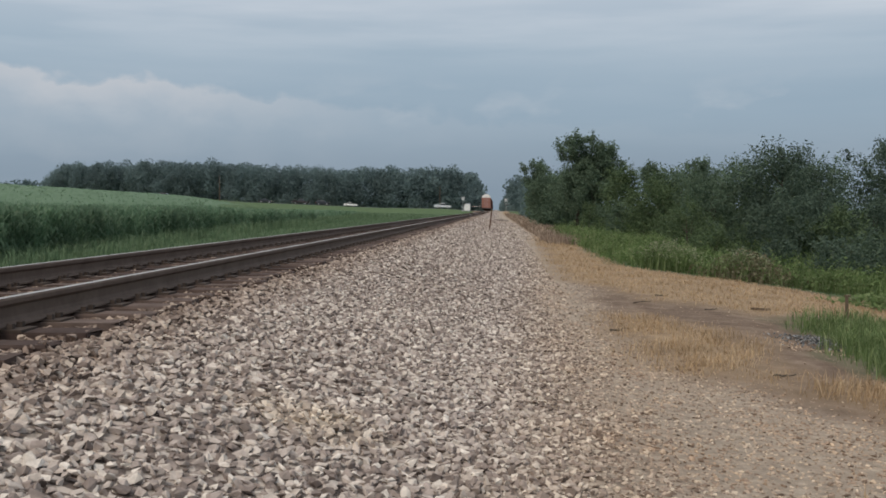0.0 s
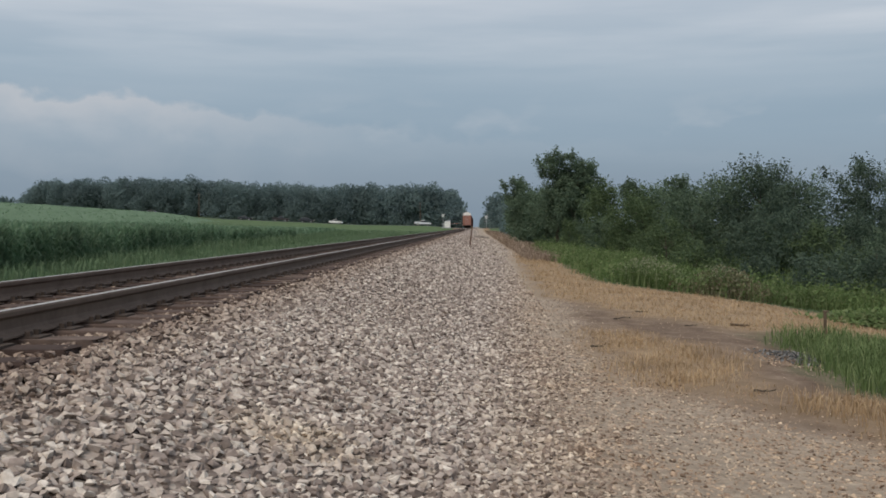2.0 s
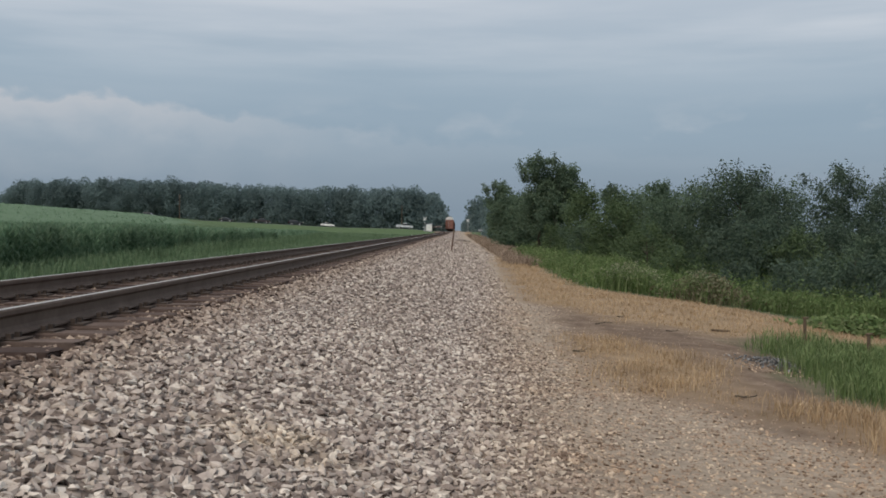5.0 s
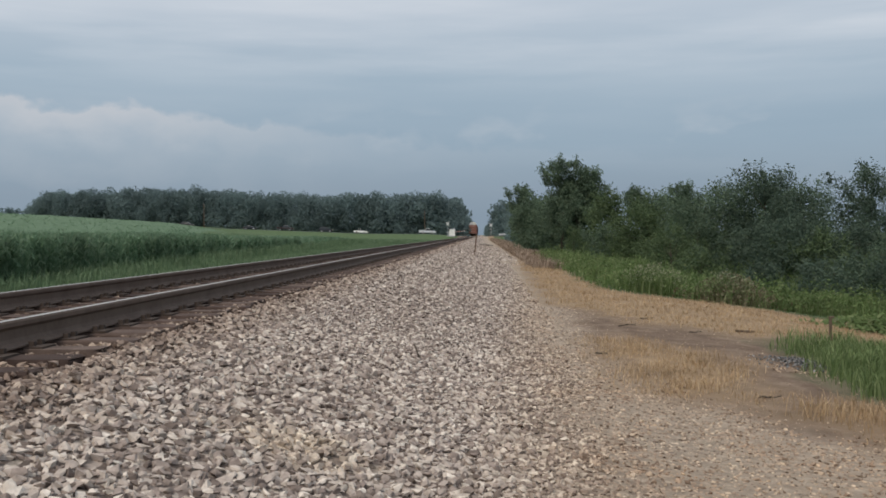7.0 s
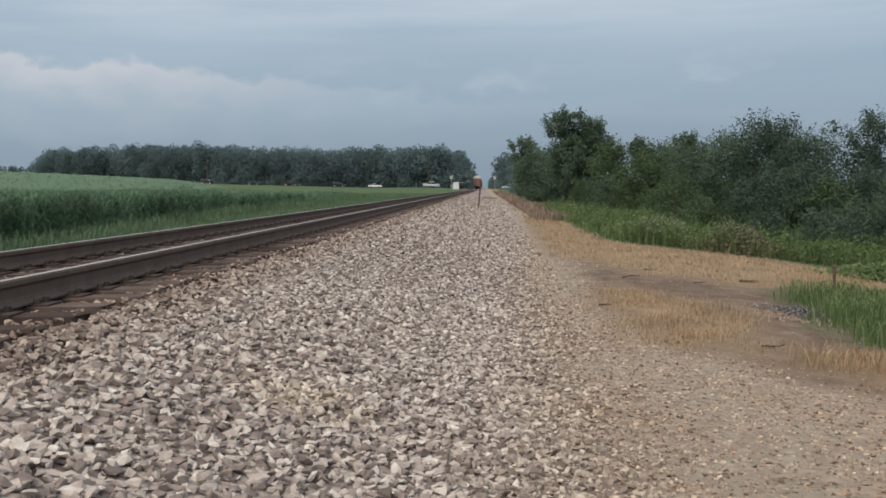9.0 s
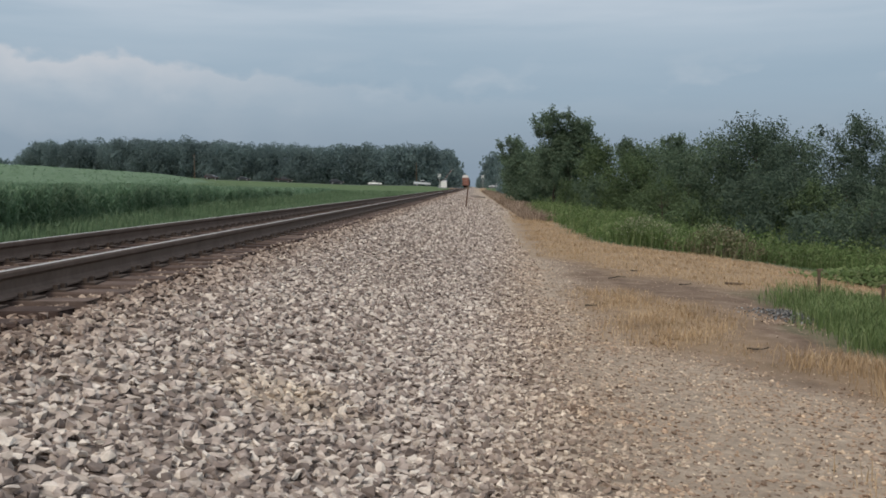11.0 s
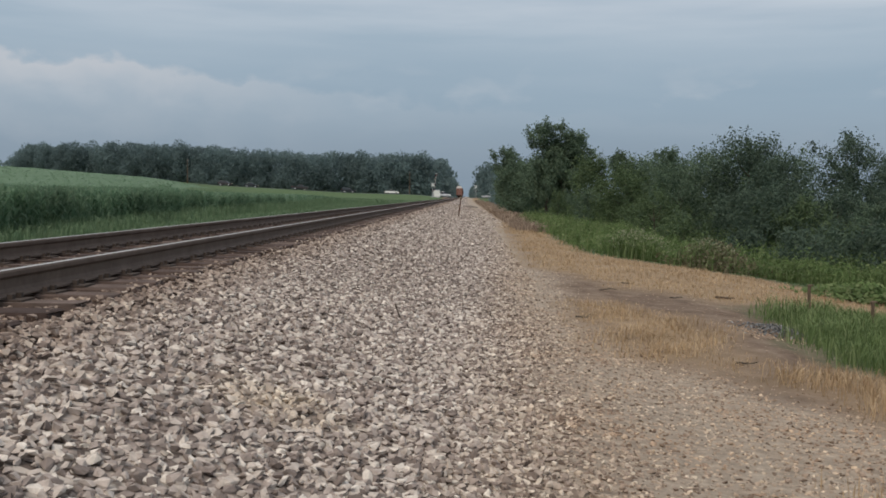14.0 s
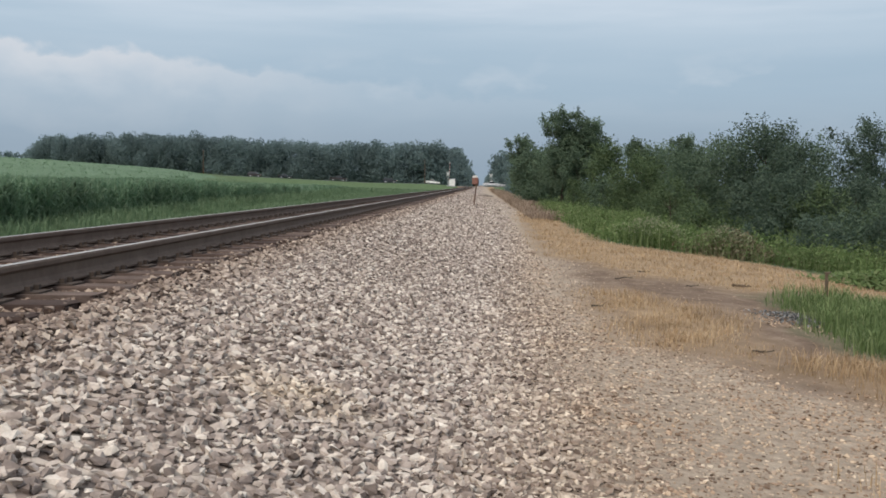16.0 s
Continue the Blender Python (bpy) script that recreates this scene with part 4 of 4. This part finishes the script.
def build_woods():
    r = np.random.default_rng(41)
    V, F, at = [], [], 0

    def crowns(xs, ys, hs, per, leaf, spread):
        nonlocal at
        for x, y, h in zip(xs, ys, hs):
            z = float(land(x, y))
            k = 11
            ch = h * np.concatenate([[0.8, 0.86], r.uniform(0.05, 0.78, k - 2)])
            rad = spread * np.concatenate([[0.25, 0.2], r.uniform(0.35, 0.9, k - 2)]) * np.where(ch / h < 0.65, 1.0, 0.7)
            a = r.uniform(0, 6.283, k)
            C = np.stack([x + rad * np.cos(a), y + rad * np.sin(a), z + ch], -1)
            size = np.minimum(spread * r.uniform(0.42, 0.66, k), (h - ch) * 1.05 + 0.3)
            p = r.choice(k, per, p=size ** 2 / (size ** 2).sum())
            d = r.normal(size=(per, 3)) + np.array([0, -0.35, 0.25])
            d /= np.linalg.norm(d, axis=1)[:, None]
            c = C[p] + d * size[p][:, None] * r.uniform(0.7, 1.02, (per, 1))
            v, f = leaf_cards(c, leaf * r.uniform(0.7, 1.2, per), r, 1.0, 0.9 * d + r.normal(0, 0.35, (per, 3)))
            V.append(v), F.append(f + at)
            at += len(v)

    # wood behind the road, left of the railway
    n = 200
    t = (np.arange(n) + r.uniform(0, 1, n)) / n
    xs = -13 - 197 * t + r.normal(0, 1, n)
    ys = 374 + 80 * t + np.where(np.arange(n) % 2, 12.0, 0.0) + r.uniform(0, 9, n)
    hs = 17.6 + 1.2 * wob(xs, ys, 0.13, 1.0) + r.normal(0, 0.9, n) - 5.0 * t - 3.0 * ease(0.92, 1.0, t)
    crowns(xs, ys, hs, 950, 0.46, 5.6)
    # both sides of the line beyond the crossing
    n = 120
    ys = 375 + 1500 * r.uniform(0, 1, n) ** 1.7
    crowns(-10.2 - r.uniform(0, 14, n), ys, r.uniform(15.5, 18.5, n), 260, 0.85, 5.0)
    crowns(7.6 + r.uniform(0, 14, n), ys + 5, r.uniform(12, 16, n), 260, 0.85, 4.6)
    # distant treeline past the end of the wood
    n = 120
    xs = np.linspace(-1500, -520, n) + r.normal(0, 6, n)
    crowns(xs, 1500 + r.uniform(0, 60, n), r.uniform(35, 41, n), 120, 3.0, 12)
    # distance haze over the wood comes from the tinted leaf colour
    tagged(new("far_woods", np_mesh("far_woods", np.concatenate(V), np.concatenate(F), M["leaf_haze"])), "dark green wood beyond the field and along the line, tinted bluish for haze", "woods", kind="stuff")


build_woods()


# ---- the level crossing and what stands by it ----
def road_height(x):
    return float(land(x, CROSS_Y)) + 0.03


def build_road():
    bm = bmesh.new()
    xs = list(np.arange(-260, 121, 4.0))
    rows = []
    for x in xs:
        z = road_height(x)
        rows.append([bm.verts.new((x, CROSS_Y + o, z + dz)) for o, dz in ((-3.6, -0.15), (-3.4, 0.0), (0, 0.06), (3.4, 0.0), (3.6, -0.15))])
    for a, b in zip(rows, rows[1:]):
        for i in range(4):
            bm.faces.new((a[i], b[i], b[i + 1], a[i + 1]))
    tagged(new("road", mesh_of("road", bm, M["asphalt"])), "narrow grey asphalt road crossing the railway", "road", kind="structure")


build_road()


def build_bungalow(x, y):
    z = float(land(x, y))
    hut = tagged(new("signal_hut"), "small white metal signal hut beside the level crossing", "signal hut")
    hut.matrix_basis = pose(x, y, z)
    bm = bmesh.new()
    box(bm, -0.95, 0.95, -0.75, 0.75, 0.15, 2.25, 0.02)
    part("body", bm, M["white"], hut)
    bm = bmesh.new()
    prism(bm, [(-0.85, 2.25), (0.85, 2.25), (0, 2.5)], -1.05, 1.05, 0.01)
    part("roof", bm, M["grey"], hut)
    bm = bmesh.new()
    box(bm, -0.4, 0.4, -0.78, -0.745, 0.25, 2.1, 0.01)
    door = part("door", bm, M["white"], hut)
    bm = bmesh.new()
    box(bm, 0.25, 0.32, -0.82, -0.78, 1.1, 1.3, 0.01)
    part("handle", bm, M["grey"], door)
    bm = bmesh.new()
    box(bm, -1.0, 1.0, -0.8, 0.8, -0.4, 0.15)
    part("base", bm, M["grey"], hut, "grey concrete base")


build_bungalow(-9.9, 338.0)


def build_mast(x, y, tall, face):
    """Crossing mast: pole, white crossbuck, pair of lamps."""
    z = float(land(x, y))
    mast = tagged(new("crossing_signal"), "crossing signal mast with a white crossbuck and paired lamps", "crossing signal", "crossing signals")
    mast.matrix_basis = pose(x, y, z, 0, 0, face)
    bm = bmesh.new()
    tube(bm, (0, 0, -0.3), (0, 0, tall), 0.075, 0.06, 10)
    part("pole", bm, M["grey"], mast)
    for ang in (45, -45):
        bm = bmesh.new()
        box(bm, -0.75, 0.75, -0.02, 0.02, -0.12, 0.12, 0.01)
        bmesh.ops.transform(bm, verts=bm.verts, matrix=pose(0, -0.1 if ang > 0 else -0.145, tall - 0.5, 0, ang, 0))
        part("crossbuck_board", bm, M["white"], mast)
    bm = bmesh.new()
    box(bm, -0.7, 0.7, -0.06, 0.06, 2.55, 2.65, 0.01)
    bar = part("lamp_bar", bm, M["grey"], mast)
    for sx in (-0.55, 0.55):
        bm = bmesh.new()
        tube(bm, (sx, -0.04, 2.6), (sx, -0.09, 2.6), 0.26, 0.26, 16)
        tube(bm, (sx, -0.09, 2.6), (sx, -0.34, 2.6), 0.15, 0.16, 14)
        lamp = part("lamp", bm, M["black"], bar)
    bm = bmesh.new()
    box(bm, -0.35, 0.35, -0.3, 0.3, -0.3, 0.25, 0.02)
    part("foundation", bm, M["grey"], mast)
    return mast


build_mast(-11.4, 337.5, 4.6, 20)
build_mast(3.4, 352.5, 4.6, 200)


def build_gate(x, y):
    z = float(land(x, y))
    stand = tagged(new("gate_mechanism"), "grey steel gate mechanism on a short post", "crossing gate")
    stand.matrix_basis = pose(x, y, z)
    bm = bmesh.new()
    box(bm, -0.2, 0.2, -0.2, 0.2, 0, 0.9, 0.02)
    part("post", bm, M["grey"], stand)
    bm = bmesh.new()
    box(bm, -0.3, 0.3, -0.28, 0.28, 0.85, 1.35, 0.03)
    part("housing", bm, M["grey"], stand)
    # the arm lies along +x of its own space
    bm = bmesh.new()
    box(bm, 0.0, 7.0, -0.03, 0.03, -0.055, 0.055, 0.01)
    arm = part("gate_arm", bm, M["white"], stand, "white striped gate arm")
    for k in range(6):
        bm = bmesh.new()
        box(bm, 0.8 + k, 1.25 + k, -0.034, 0.034, -0.059, 0.059)
        part("stripe", bm, M["red"], arm)
    bm = bmesh.new()
    box(bm, -1.1, 0.0, -0.1, 0.1, -0.16, 0.16, 0.02)
    part("counterweight", bm, M["grey"], arm)
    return arm


GATE_ARM = build_gate(-11.1, 339.5)


def build_pole(x, y, tall):
    z = float(land(x, y))
    pole = tagged(new("utility_pole"), "weathered wooden utility pole with a crossarm beside the road", "utility pole", "utility poles along the road")
    pole.matrix_basis = pose(x, y, z)
    bm = bmesh.new()
    tube(bm, (0, 0, -0.5), (0, 0, tall), 0.16, 0.10, 10)
    part("pole", bm, M["wood"], pole)
    bm = bmesh.new()
    box(bm, -0.06, 0.06, -1.2, 1.2, tall - 0.8, tall - 0.68, 0.01)
    arm = part("crossarm", bm, M["wood"], pole)
    for o in (-1.05, -0.5, 0.5, 1.05):
        bm = bmesh.new()
        tube(bm, (0, o, tall - 0.68), (0, o, tall - 0.5), 0.045, 0.03, 8)
        part("insulator", bm, M["grey"], arm)


build_pole(-99.0, 352.0, 9.0)
build_pole(-20.0, 352.0, 8.5)


# ---- vehicles ----
def wheel(parent, x, side, r=0.34):
    bm = bmesh.new()
    tube(bm, (x, side, r), (x, side - math.copysign(0.22, side), r), r, r, 20)
    tyre = part("wheel", bm, M["black"], parent)
    bm = bmesh.new()
    tube(bm, (x, side + math.copysign(0.012, side), r), (x, side - math.copysign(0.05, side), r), r * 0.62, r * 0.55, 14)
    part("rim", bm, M["silver"], tyre)


def side_shell(bm, outline, half, tuck=0.0, bev=0.05):
    """A body drawn from its side outline (x, z) across the width, the top tucked in."""
    zs = [z for _, z in outline]
    lo, hi = min(zs), max(zs)
    rings = []
    for sgn in (-1, 1):
        rings.append([bm.verts.new((x, sgn * (half - tuck * (z - lo) / (hi - lo)), z)) for x, z in outline])
    n = len(outline)
    bm.faces.new(rings[0])
    bm.faces.new(rings[1])
    for i in range(n):
        bm.faces.new((rings[0][i], rings[0][(i + 1) % n], rings[1][(i + 1) % n], rings[1][i]))
    bmesh.ops.bevel(bm, geom=list(bm.edges), offset=bev, segments=2, affect="EDGES", profile=0.6)


def build_car(name, shape, paint, label, category):
    """Side shapes face +x: sedan, suv or pickup."""
    car = tagged(new(name), label, category, "vehicles on the road")
    if shape == "sedan":
        L, lower = 4.7, [(-2.35, 0.35), (2.3, 0.32), (2.35, 0.62), (2.2, 0.78), (0.95, 0.95), (-1.55, 1.0), (-2.3, 0.95)]
        glass = [(-1.65, 0.98), (1.0, 0.93), (0.25, 1.40), (-0.85, 1.42)]
        roof = [(-0.95, 1.39), (0.30, 1.37), (0.1, 1.47), (-0.7, 1.48)]
    elif shape == "suv":
        L, lower = 4.8, [(-2.35, 0.42), (2.3, 0.4), (2.4, 0.75), (2.3, 1.0), (1.1, 1.12), (-2.3, 1.15)]
        glass = [(-2.25, 1.12), (1.15, 1.1), (0.5, 1.66), (-2.0, 1.68)]
        roof = [(-2.1, 1.64), (0.55, 1.62), (0.35, 1.75), (-1.9, 1.77)]
    else:
        L, lower = 5.8, [(-2.9, 0.55), (2.8, 0.5), (2.9, 0.85), (2.8, 1.1), (1.35, 1.2), (-2.85, 1.15)]
        glass = [(-0.75, 1.16), (1.4, 1.18), (0.75, 1.78), (-0.6, 1.8)]
        roof = [(-0.68, 1.76), (0.8, 1.74), (0.6, 1.88), (-0.5, 1.9)]
    bm = bmesh.new()
    side_shell(bm, lower, 0.92, 0.06, 0.06)
    part("body", bm, paint, car)
    bm = bmesh.new()
    side_shell(bm, glass, 0.82, 0.14, 0.03)
    part("windows", bm, M["glass"], car, "dark tinted windows")
    bm = bmesh.new()
    side_shell(bm, roof, 0.72, 0.06, 0.04)
    part("roof", bm, paint, car)
    for x in (-L * 0.29, L * 0.30):
        for sd in (-0.93, 0.93):
            wheel(car, x, sd, 0.36 if shape != "sedan" else 0.32)
    for sd in (-0.65, 0.65):
        z = 0.68 if shape == "sedan" else 0.9
        bm = bmesh.new()
        box(bm, L / 2 - 0.12, L / 2 + 0.02, sd - 0.18, sd + 0.18, z - 0.07, z + 0.07, 0.02)
        part("headlight", bm, M["glow"], car)
        bm = bmesh.new()
        box(bm, -L / 2 - 0.02, -L / 2 + 0.06, sd - 0.15, sd + 0.15, z - 0.02, z + 0.16, 0.02)
        part("tail_light", bm, M["red"], car)
    for sgn in (-1, 1):
        bm = bmesh.new()
        box(bm, sgn * L / 2 - 0.07, sgn * L / 2 + 0.07, -0.85, 0.85, 0.36, 0.56, 0.03)
        part("bumper", bm, M["silver"] if shape == "pickup" else paint, car)
    if shape == "pickup":
        for sd in (-0.86, 0.86):
            bm = bmesh.new()
            box(bm, -2.85, -0.8, sd - 0.05, sd + 0.05, 1.1, 1.32, 0.02)
            part("bed_side", bm, paint, car)
        bm = bmesh.new()
        box(bm, -2.9, -2.8, -0.86, 0.86, 1.05, 1.3, 0.02)
        part("tailgate", bm, paint, car)
    return car


CARS = [
    (build_car("pickup_truck", "pickup", M["silver"], "silver pickup truck on the road to the crossing", "pickup truck"), "P"),
    (build_car("sedan_car", "sedan", M["white"], "white sedan in the queue on the road", "car"), "S"),
    (build_car("suv_car", "suv", M["darkcar"], "dark sport utility car in the queue on the road", "car"), "C"),
    (build_car("pickup_truck", "pickup", M["browncar"], "dark brown pickup truck in the queue on the road", "pickup truck"), "B"),
    (build_car("sedan_car", "sedan", M["darkcar"], "dark sedan in the queue on the road", "car"), "A"),
    (build_car("suv_car", "suv", M["browncar"], "dark brown sport utility car behind the queue", "car"), "Z"),
    (build_car("sedan_car", "sedan", M["silver"], "pale silver sedan waiting on the far side of the crossing", "car"), "W"),
]


# ---- train ----
def build_wagon(paint, roof_paint, label):
    """A tall closed wagon, 17 m over the body, its origin on the rails at the rear."""
    wag = tagged(new("freight_wagon"), label, "freight wagon", "wagons of the train")
    bm = bmesh.new()
    box(bm, -1.5, 1.5, 0.4, 17.4, 1.05, 4.7, 0.03)
    part("body", bm, paint, wag)
    for k in range(12):
        for sd in (-1.53, 1.53):
            bm = bmesh.new()
            box(bm, sd - 0.04, sd + 0.04, 0.9 + k * 1.42, 1.02 + k * 1.42, 1.1, 4.65)
            part("rib", bm, paint, wag)
    bm = bmesh.new()
    arc = [(1.5 * math.cos(a), 4.7 + 1.25 * math.sin(a) ** 0.8) for a in np.linspace(0, math.pi, 13)]
    rows = [[bm.verts.new((x, y, z)) for x, z in arc] for y in (0.4, 17.4)]
    bm.faces.new(rows[0])
    bm.faces.new(rows[1])
    for i in range(12):
        bm.faces.new((rows[0][i], rows[0][i + 1], rows[1][i + 1], rows[1][i]))
    bm.faces.new((rows[0][0], rows[1][0], rows[1][-1], rows[0][-1]))
    part("roof", bm, roof_paint, wag)
    for sx in (-0.75, 0.75):
        bm = bmesh.new()
        box(bm, sx - 0.68, sx + 0.68, 0.33, 0.41, 1.2, 4.5, 0.02)
        door = part("end_door", bm, paint, wag)
        bm = bmesh.new()
        tube(bm, (sx * 0.5, 0.3, 1.3), (sx * 0.5, 0.3, 4.4), 0.03, 0.03, 8)
        part("lock_bar", bm, M["grey"], door)
    bm = bmesh.new()
    box(bm, -1.3, 1.3, 0.2, 17.6, 0.8, 1.06, 0.02)
    part("underframe", bm, M["black"], wag)
    for y in (2.4, 15.2):
        bm = bmesh.new()
        for sx in (-1.0, 1.0):
            box(bm, sx - 0.1, sx + 0.1, y - 1.2, y + 1.2, 0.35, 0.75, 0.04)
        box(bm, -1.0, 1.0, y - 0.2, y + 0.2, 0.45, 0.8, 0.03)
        bogie = part("bogie", bm, M["black"], wag)
        for dy in (-0.85, 0.85):
            bm = bmesh.new()
            for sx in (-0.75, 0.75):
                tube(bm, (sx - 0.06, y + dy, 0.46), (sx + 0.06, y + dy, 0.46), 0.46, 0.46, 20)
            tube(bm, (-0.8, y + dy, 0.46), (0.8, y + dy, 0.46), 0.08, 0.08, 8)
            part("wheelset", bm, M["rust"], bogie)
    bm = bmesh.new()
    box(bm, -0.12, 0.12, -0.15, 0.3, 0.75, 1.0, 0.03)
    part("coupler", bm, M["rust"], wag)
    return wag


LAST = build_wagon(M["orange"], M["boxwhite"], "orange closed freight wagon with a white roof on the rails")
SECOND = build_wagon(M["boxdark"], M["boxdark"], "dark closed freight wagon coupled in the train")
THIRD = build_wagon(M["boxbrown"], M["boxdark"], "brown closed freight wagon coupled in the train")
TRAIN = [LAST, SECOND, THIRD] + [copy_thing(SECOND if k % 2 else THIRD, Matrix()) for k in range(9)]


# ---- small things near the camera ----
def build_small():
    st = tagged(new("marker_stake"), "thin rust-brown marker stake leaning in the gravel", "stake")
    st.matrix_basis = pose(-0.42, 60, float(land(-0.42, 60)), 0, 6, 0)
    bm = bmesh.new()
    box(bm, -0.036, 0.036, -0.03, 0.03, -0.15, 1.3, 0.008)
    part("shaft", bm, M["rust"], st)
    bm = bmesh.new()
    box(bm, -0.05, 0.05, -0.035, -0.028, 1.05, 1.28, 0.002)
    part("plate", bm, M["wood"], st)
    bm = bmesh.new()
    pts = [Vector((0, 0, -0.04)), Vector((-0.015, 0, 0.05)), Vector((-0.04, 0.01, 0.11)), Vector((-0.062, 0.01, 0.16))]
    for a, b, r in zip(pts, pts[1:], (0.009, 0.008, 0.007)):
        tube(bm, a, b, r, r - 0.001, 7)
    ob = tagged(new("stick", mesh_of("stick", bm, M["bark"])), "short dark stick poking out of the ballast", "stick")
    ob.matrix_basis = pose(-0.58, 9.35, float(land(-0.58, 9.35)))
    for x, y, h in ((5.33, 15.4, 0.5), (5.98, 14.6, 0.42)):
        ob = tagged(new("wooden_post"), "short weathered wooden post standing in the grass", "post", "posts in the grass")
        ob.matrix_basis = pose(x, y, float(land(x, y)), 2, -3, 20)
        bm = bmesh.new()
        box(bm, -0.02, 0.02, -0.018, 0.018, -0.1, h, 0.005)
        part("shaft", bm, M["wood"], ob)
        bm = bmesh.new()
        box(bm, -0.03, 0.06, -0.021, 0.021, h - 0.03, h - 0.005, 0.004)
        part("nailed_scrap", bm, M["wood"], ob)
    bm = bmesh.new()
    box(bm, -0.17, 0.17, -0.03, 0.03, 0.0, 0.035, 0.008)
    for v in bm.verts:
        v.co.z += 0.04 * v.co.x + 0.01 * math.sin(v.co.x * 30)
    ob = tagged(new("broken_board", mesh_of("broken_board", bm, M["wood"])), "broken brown board lying in the dry grass", "board")
    ob.matrix_basis = pose(4.45, 17.0, float(land(4.45, 17)) + 0.012, 0, 3, 12)
    q = random.Random(5)
    for x, y, long in ((2.4, 16.5, 0.3), (3.4, 15.9, 0.22), (2.75, 9.6, 0.2), (1.5, 12.5, 0.16), (3.0, 18.2, 0.25)):
        bm = bmesh.new()
        p = Vector((-long / 2, 0, 0.02))
        for k in range(5):
            n = p + Vector((long / 5, q.uniform(-0.03, 0.03), q.uniform(-0.008, 0.012)))
            tube(bm, p, n, 0.011 - 0.0015 * k, 0.0095 - 0.0015 * k, 7)
            if k in (1, 3):
                tube(bm, n, n + Vector((0.05, q.choice((-1, 1)) * 0.07, 0.03)), 0.005, 0.002, 6)
            p = n
        ob = tagged(new("fallen_twig", mesh_of("fallen_twig", bm, M["bark"])), "fallen dark twig on the bare dirt and gravel", "twig", "fallen twigs")
        ob.matrix_basis = pose(x, y, float(land(x, y)), 0, 0, q.uniform(-30, 30))
    r = random.Random(2)
    for k in range(7):
        bm = bmesh.new()
        bmesh.ops.create_icosphere(bm, subdivisions=2, radius=0.5)
        for v in bm.verts:
            n = noise.noise(v.co * 2.3 + Vector((k * 7.1, 0, 0)))
            v.co *= 1 + 0.35 * n
            v.co.z *= 0.5
        ob = tagged(new("rubble_block", mesh_of("rubble_block", bm, M["rubble"])), "grey-brown rubble block dumped beside the service road", "rubble", "dumped rubble")
        x, y = 0.6 + r.uniform(-0.7, 0.7), 128 + r.uniform(-2, 2)
        ob.matrix_basis = pose(x, y, float(land(x, y)) + 0.05, 0, 0, r.uniform(0, 360)) @ Matrix.Scale(r.uniform(0.5, 1.0), 4)


M["rubble"] = surface("rubble_concrete", (0.16, 0.13, 0.11), (0.28, 0.24, 0.21), 3.0, 0.95, 0, 0.6, 0.02)
build_small()

# across the crossing: seconds and metres along the road for each vehicle
CAR_ROWS = {
    "W": [(0.0, 16.0), (4.0, 10.2), (8.5, 8.2), (12.5, 7.8), (16.0, 7.8)],
    "P": [(0.0, -18.6), (3.5, -18.6), (9.5, -18.6), (11.5, -16.9), (12.5, -14.7), (14.5, -5.4), (16.0, 3.4)],
    "S": [(0.0, -50.5), (3.5, -47.2), (7.0, -41.8), (9.0, -38.0), (12.5, -30.1), (14.5, -23.7), (16.0, -16.7)],
    "C": [(0.0, -60.2), (3.5, -57.6), (7.0, -53.8), (9.0, -50.6), (12.5, -44.2), (14.5, -38.8), (16.0, -31.5)],
    "B": [(0.0, -68.0), (7.0, -68.0), (9.0, -67.3), (12.5, -62.5), (14.5, -55.4), (16.0, -49.5)],
    "A": [(0.0, -80.3), (9.0, -80.3), (12.5, -77.8), (14.5, -72.8), (16.0, -67.8)],
    "Z": [(0.0, -116.0), (4.0, -109.0), (9.0, -96.9), (12.5, -86.5), (14.5, -82.4), (16.0, -78.6)],
}
TRAIN_ROWS = [(0.0, 346.0), (4.0, 388.0), (8.5, 436.0), (12.5, 490.0), (16.0, 552.0)]
GATE_ROWS = [(0.0, 2.0), (8.0, 4.0), (10.0, 30.0), (12.5, 62.0), (14.5, 84.0), (16.0, 86.0)]


def motions():
    for car, key in CARS:
        back = key == "W"
        lane = CROSS_Y + (1.7 if back else -1.7)
        rows = []
        for t, x in CAR_ROWS[key]:
            slope = math.degrees(math.atan2(road_height(x + 2) - road_height(x - 2), 4))
            rows.append((t, pose(x, lane, road_height(x) + 0.03, 0, -slope, 0) @ pose(0, 0, 0, 0, 0, 180 if back else 0)))
        walk(car, rows)
    for k, wag in enumerate(TRAIN):
        walk(wag, [(t, pose(TRACK_X, y + k * 18.2, RAIL_TOP)) for t, y in TRAIN_ROWS])
    walk(GATE_ARM, [(t, pose(0.0, -0.4, 1.1, 0, 0, -35) @ pose(0, 0, 0, 0, -a, 0)) for t, a in GATE_ROWS])


motions()
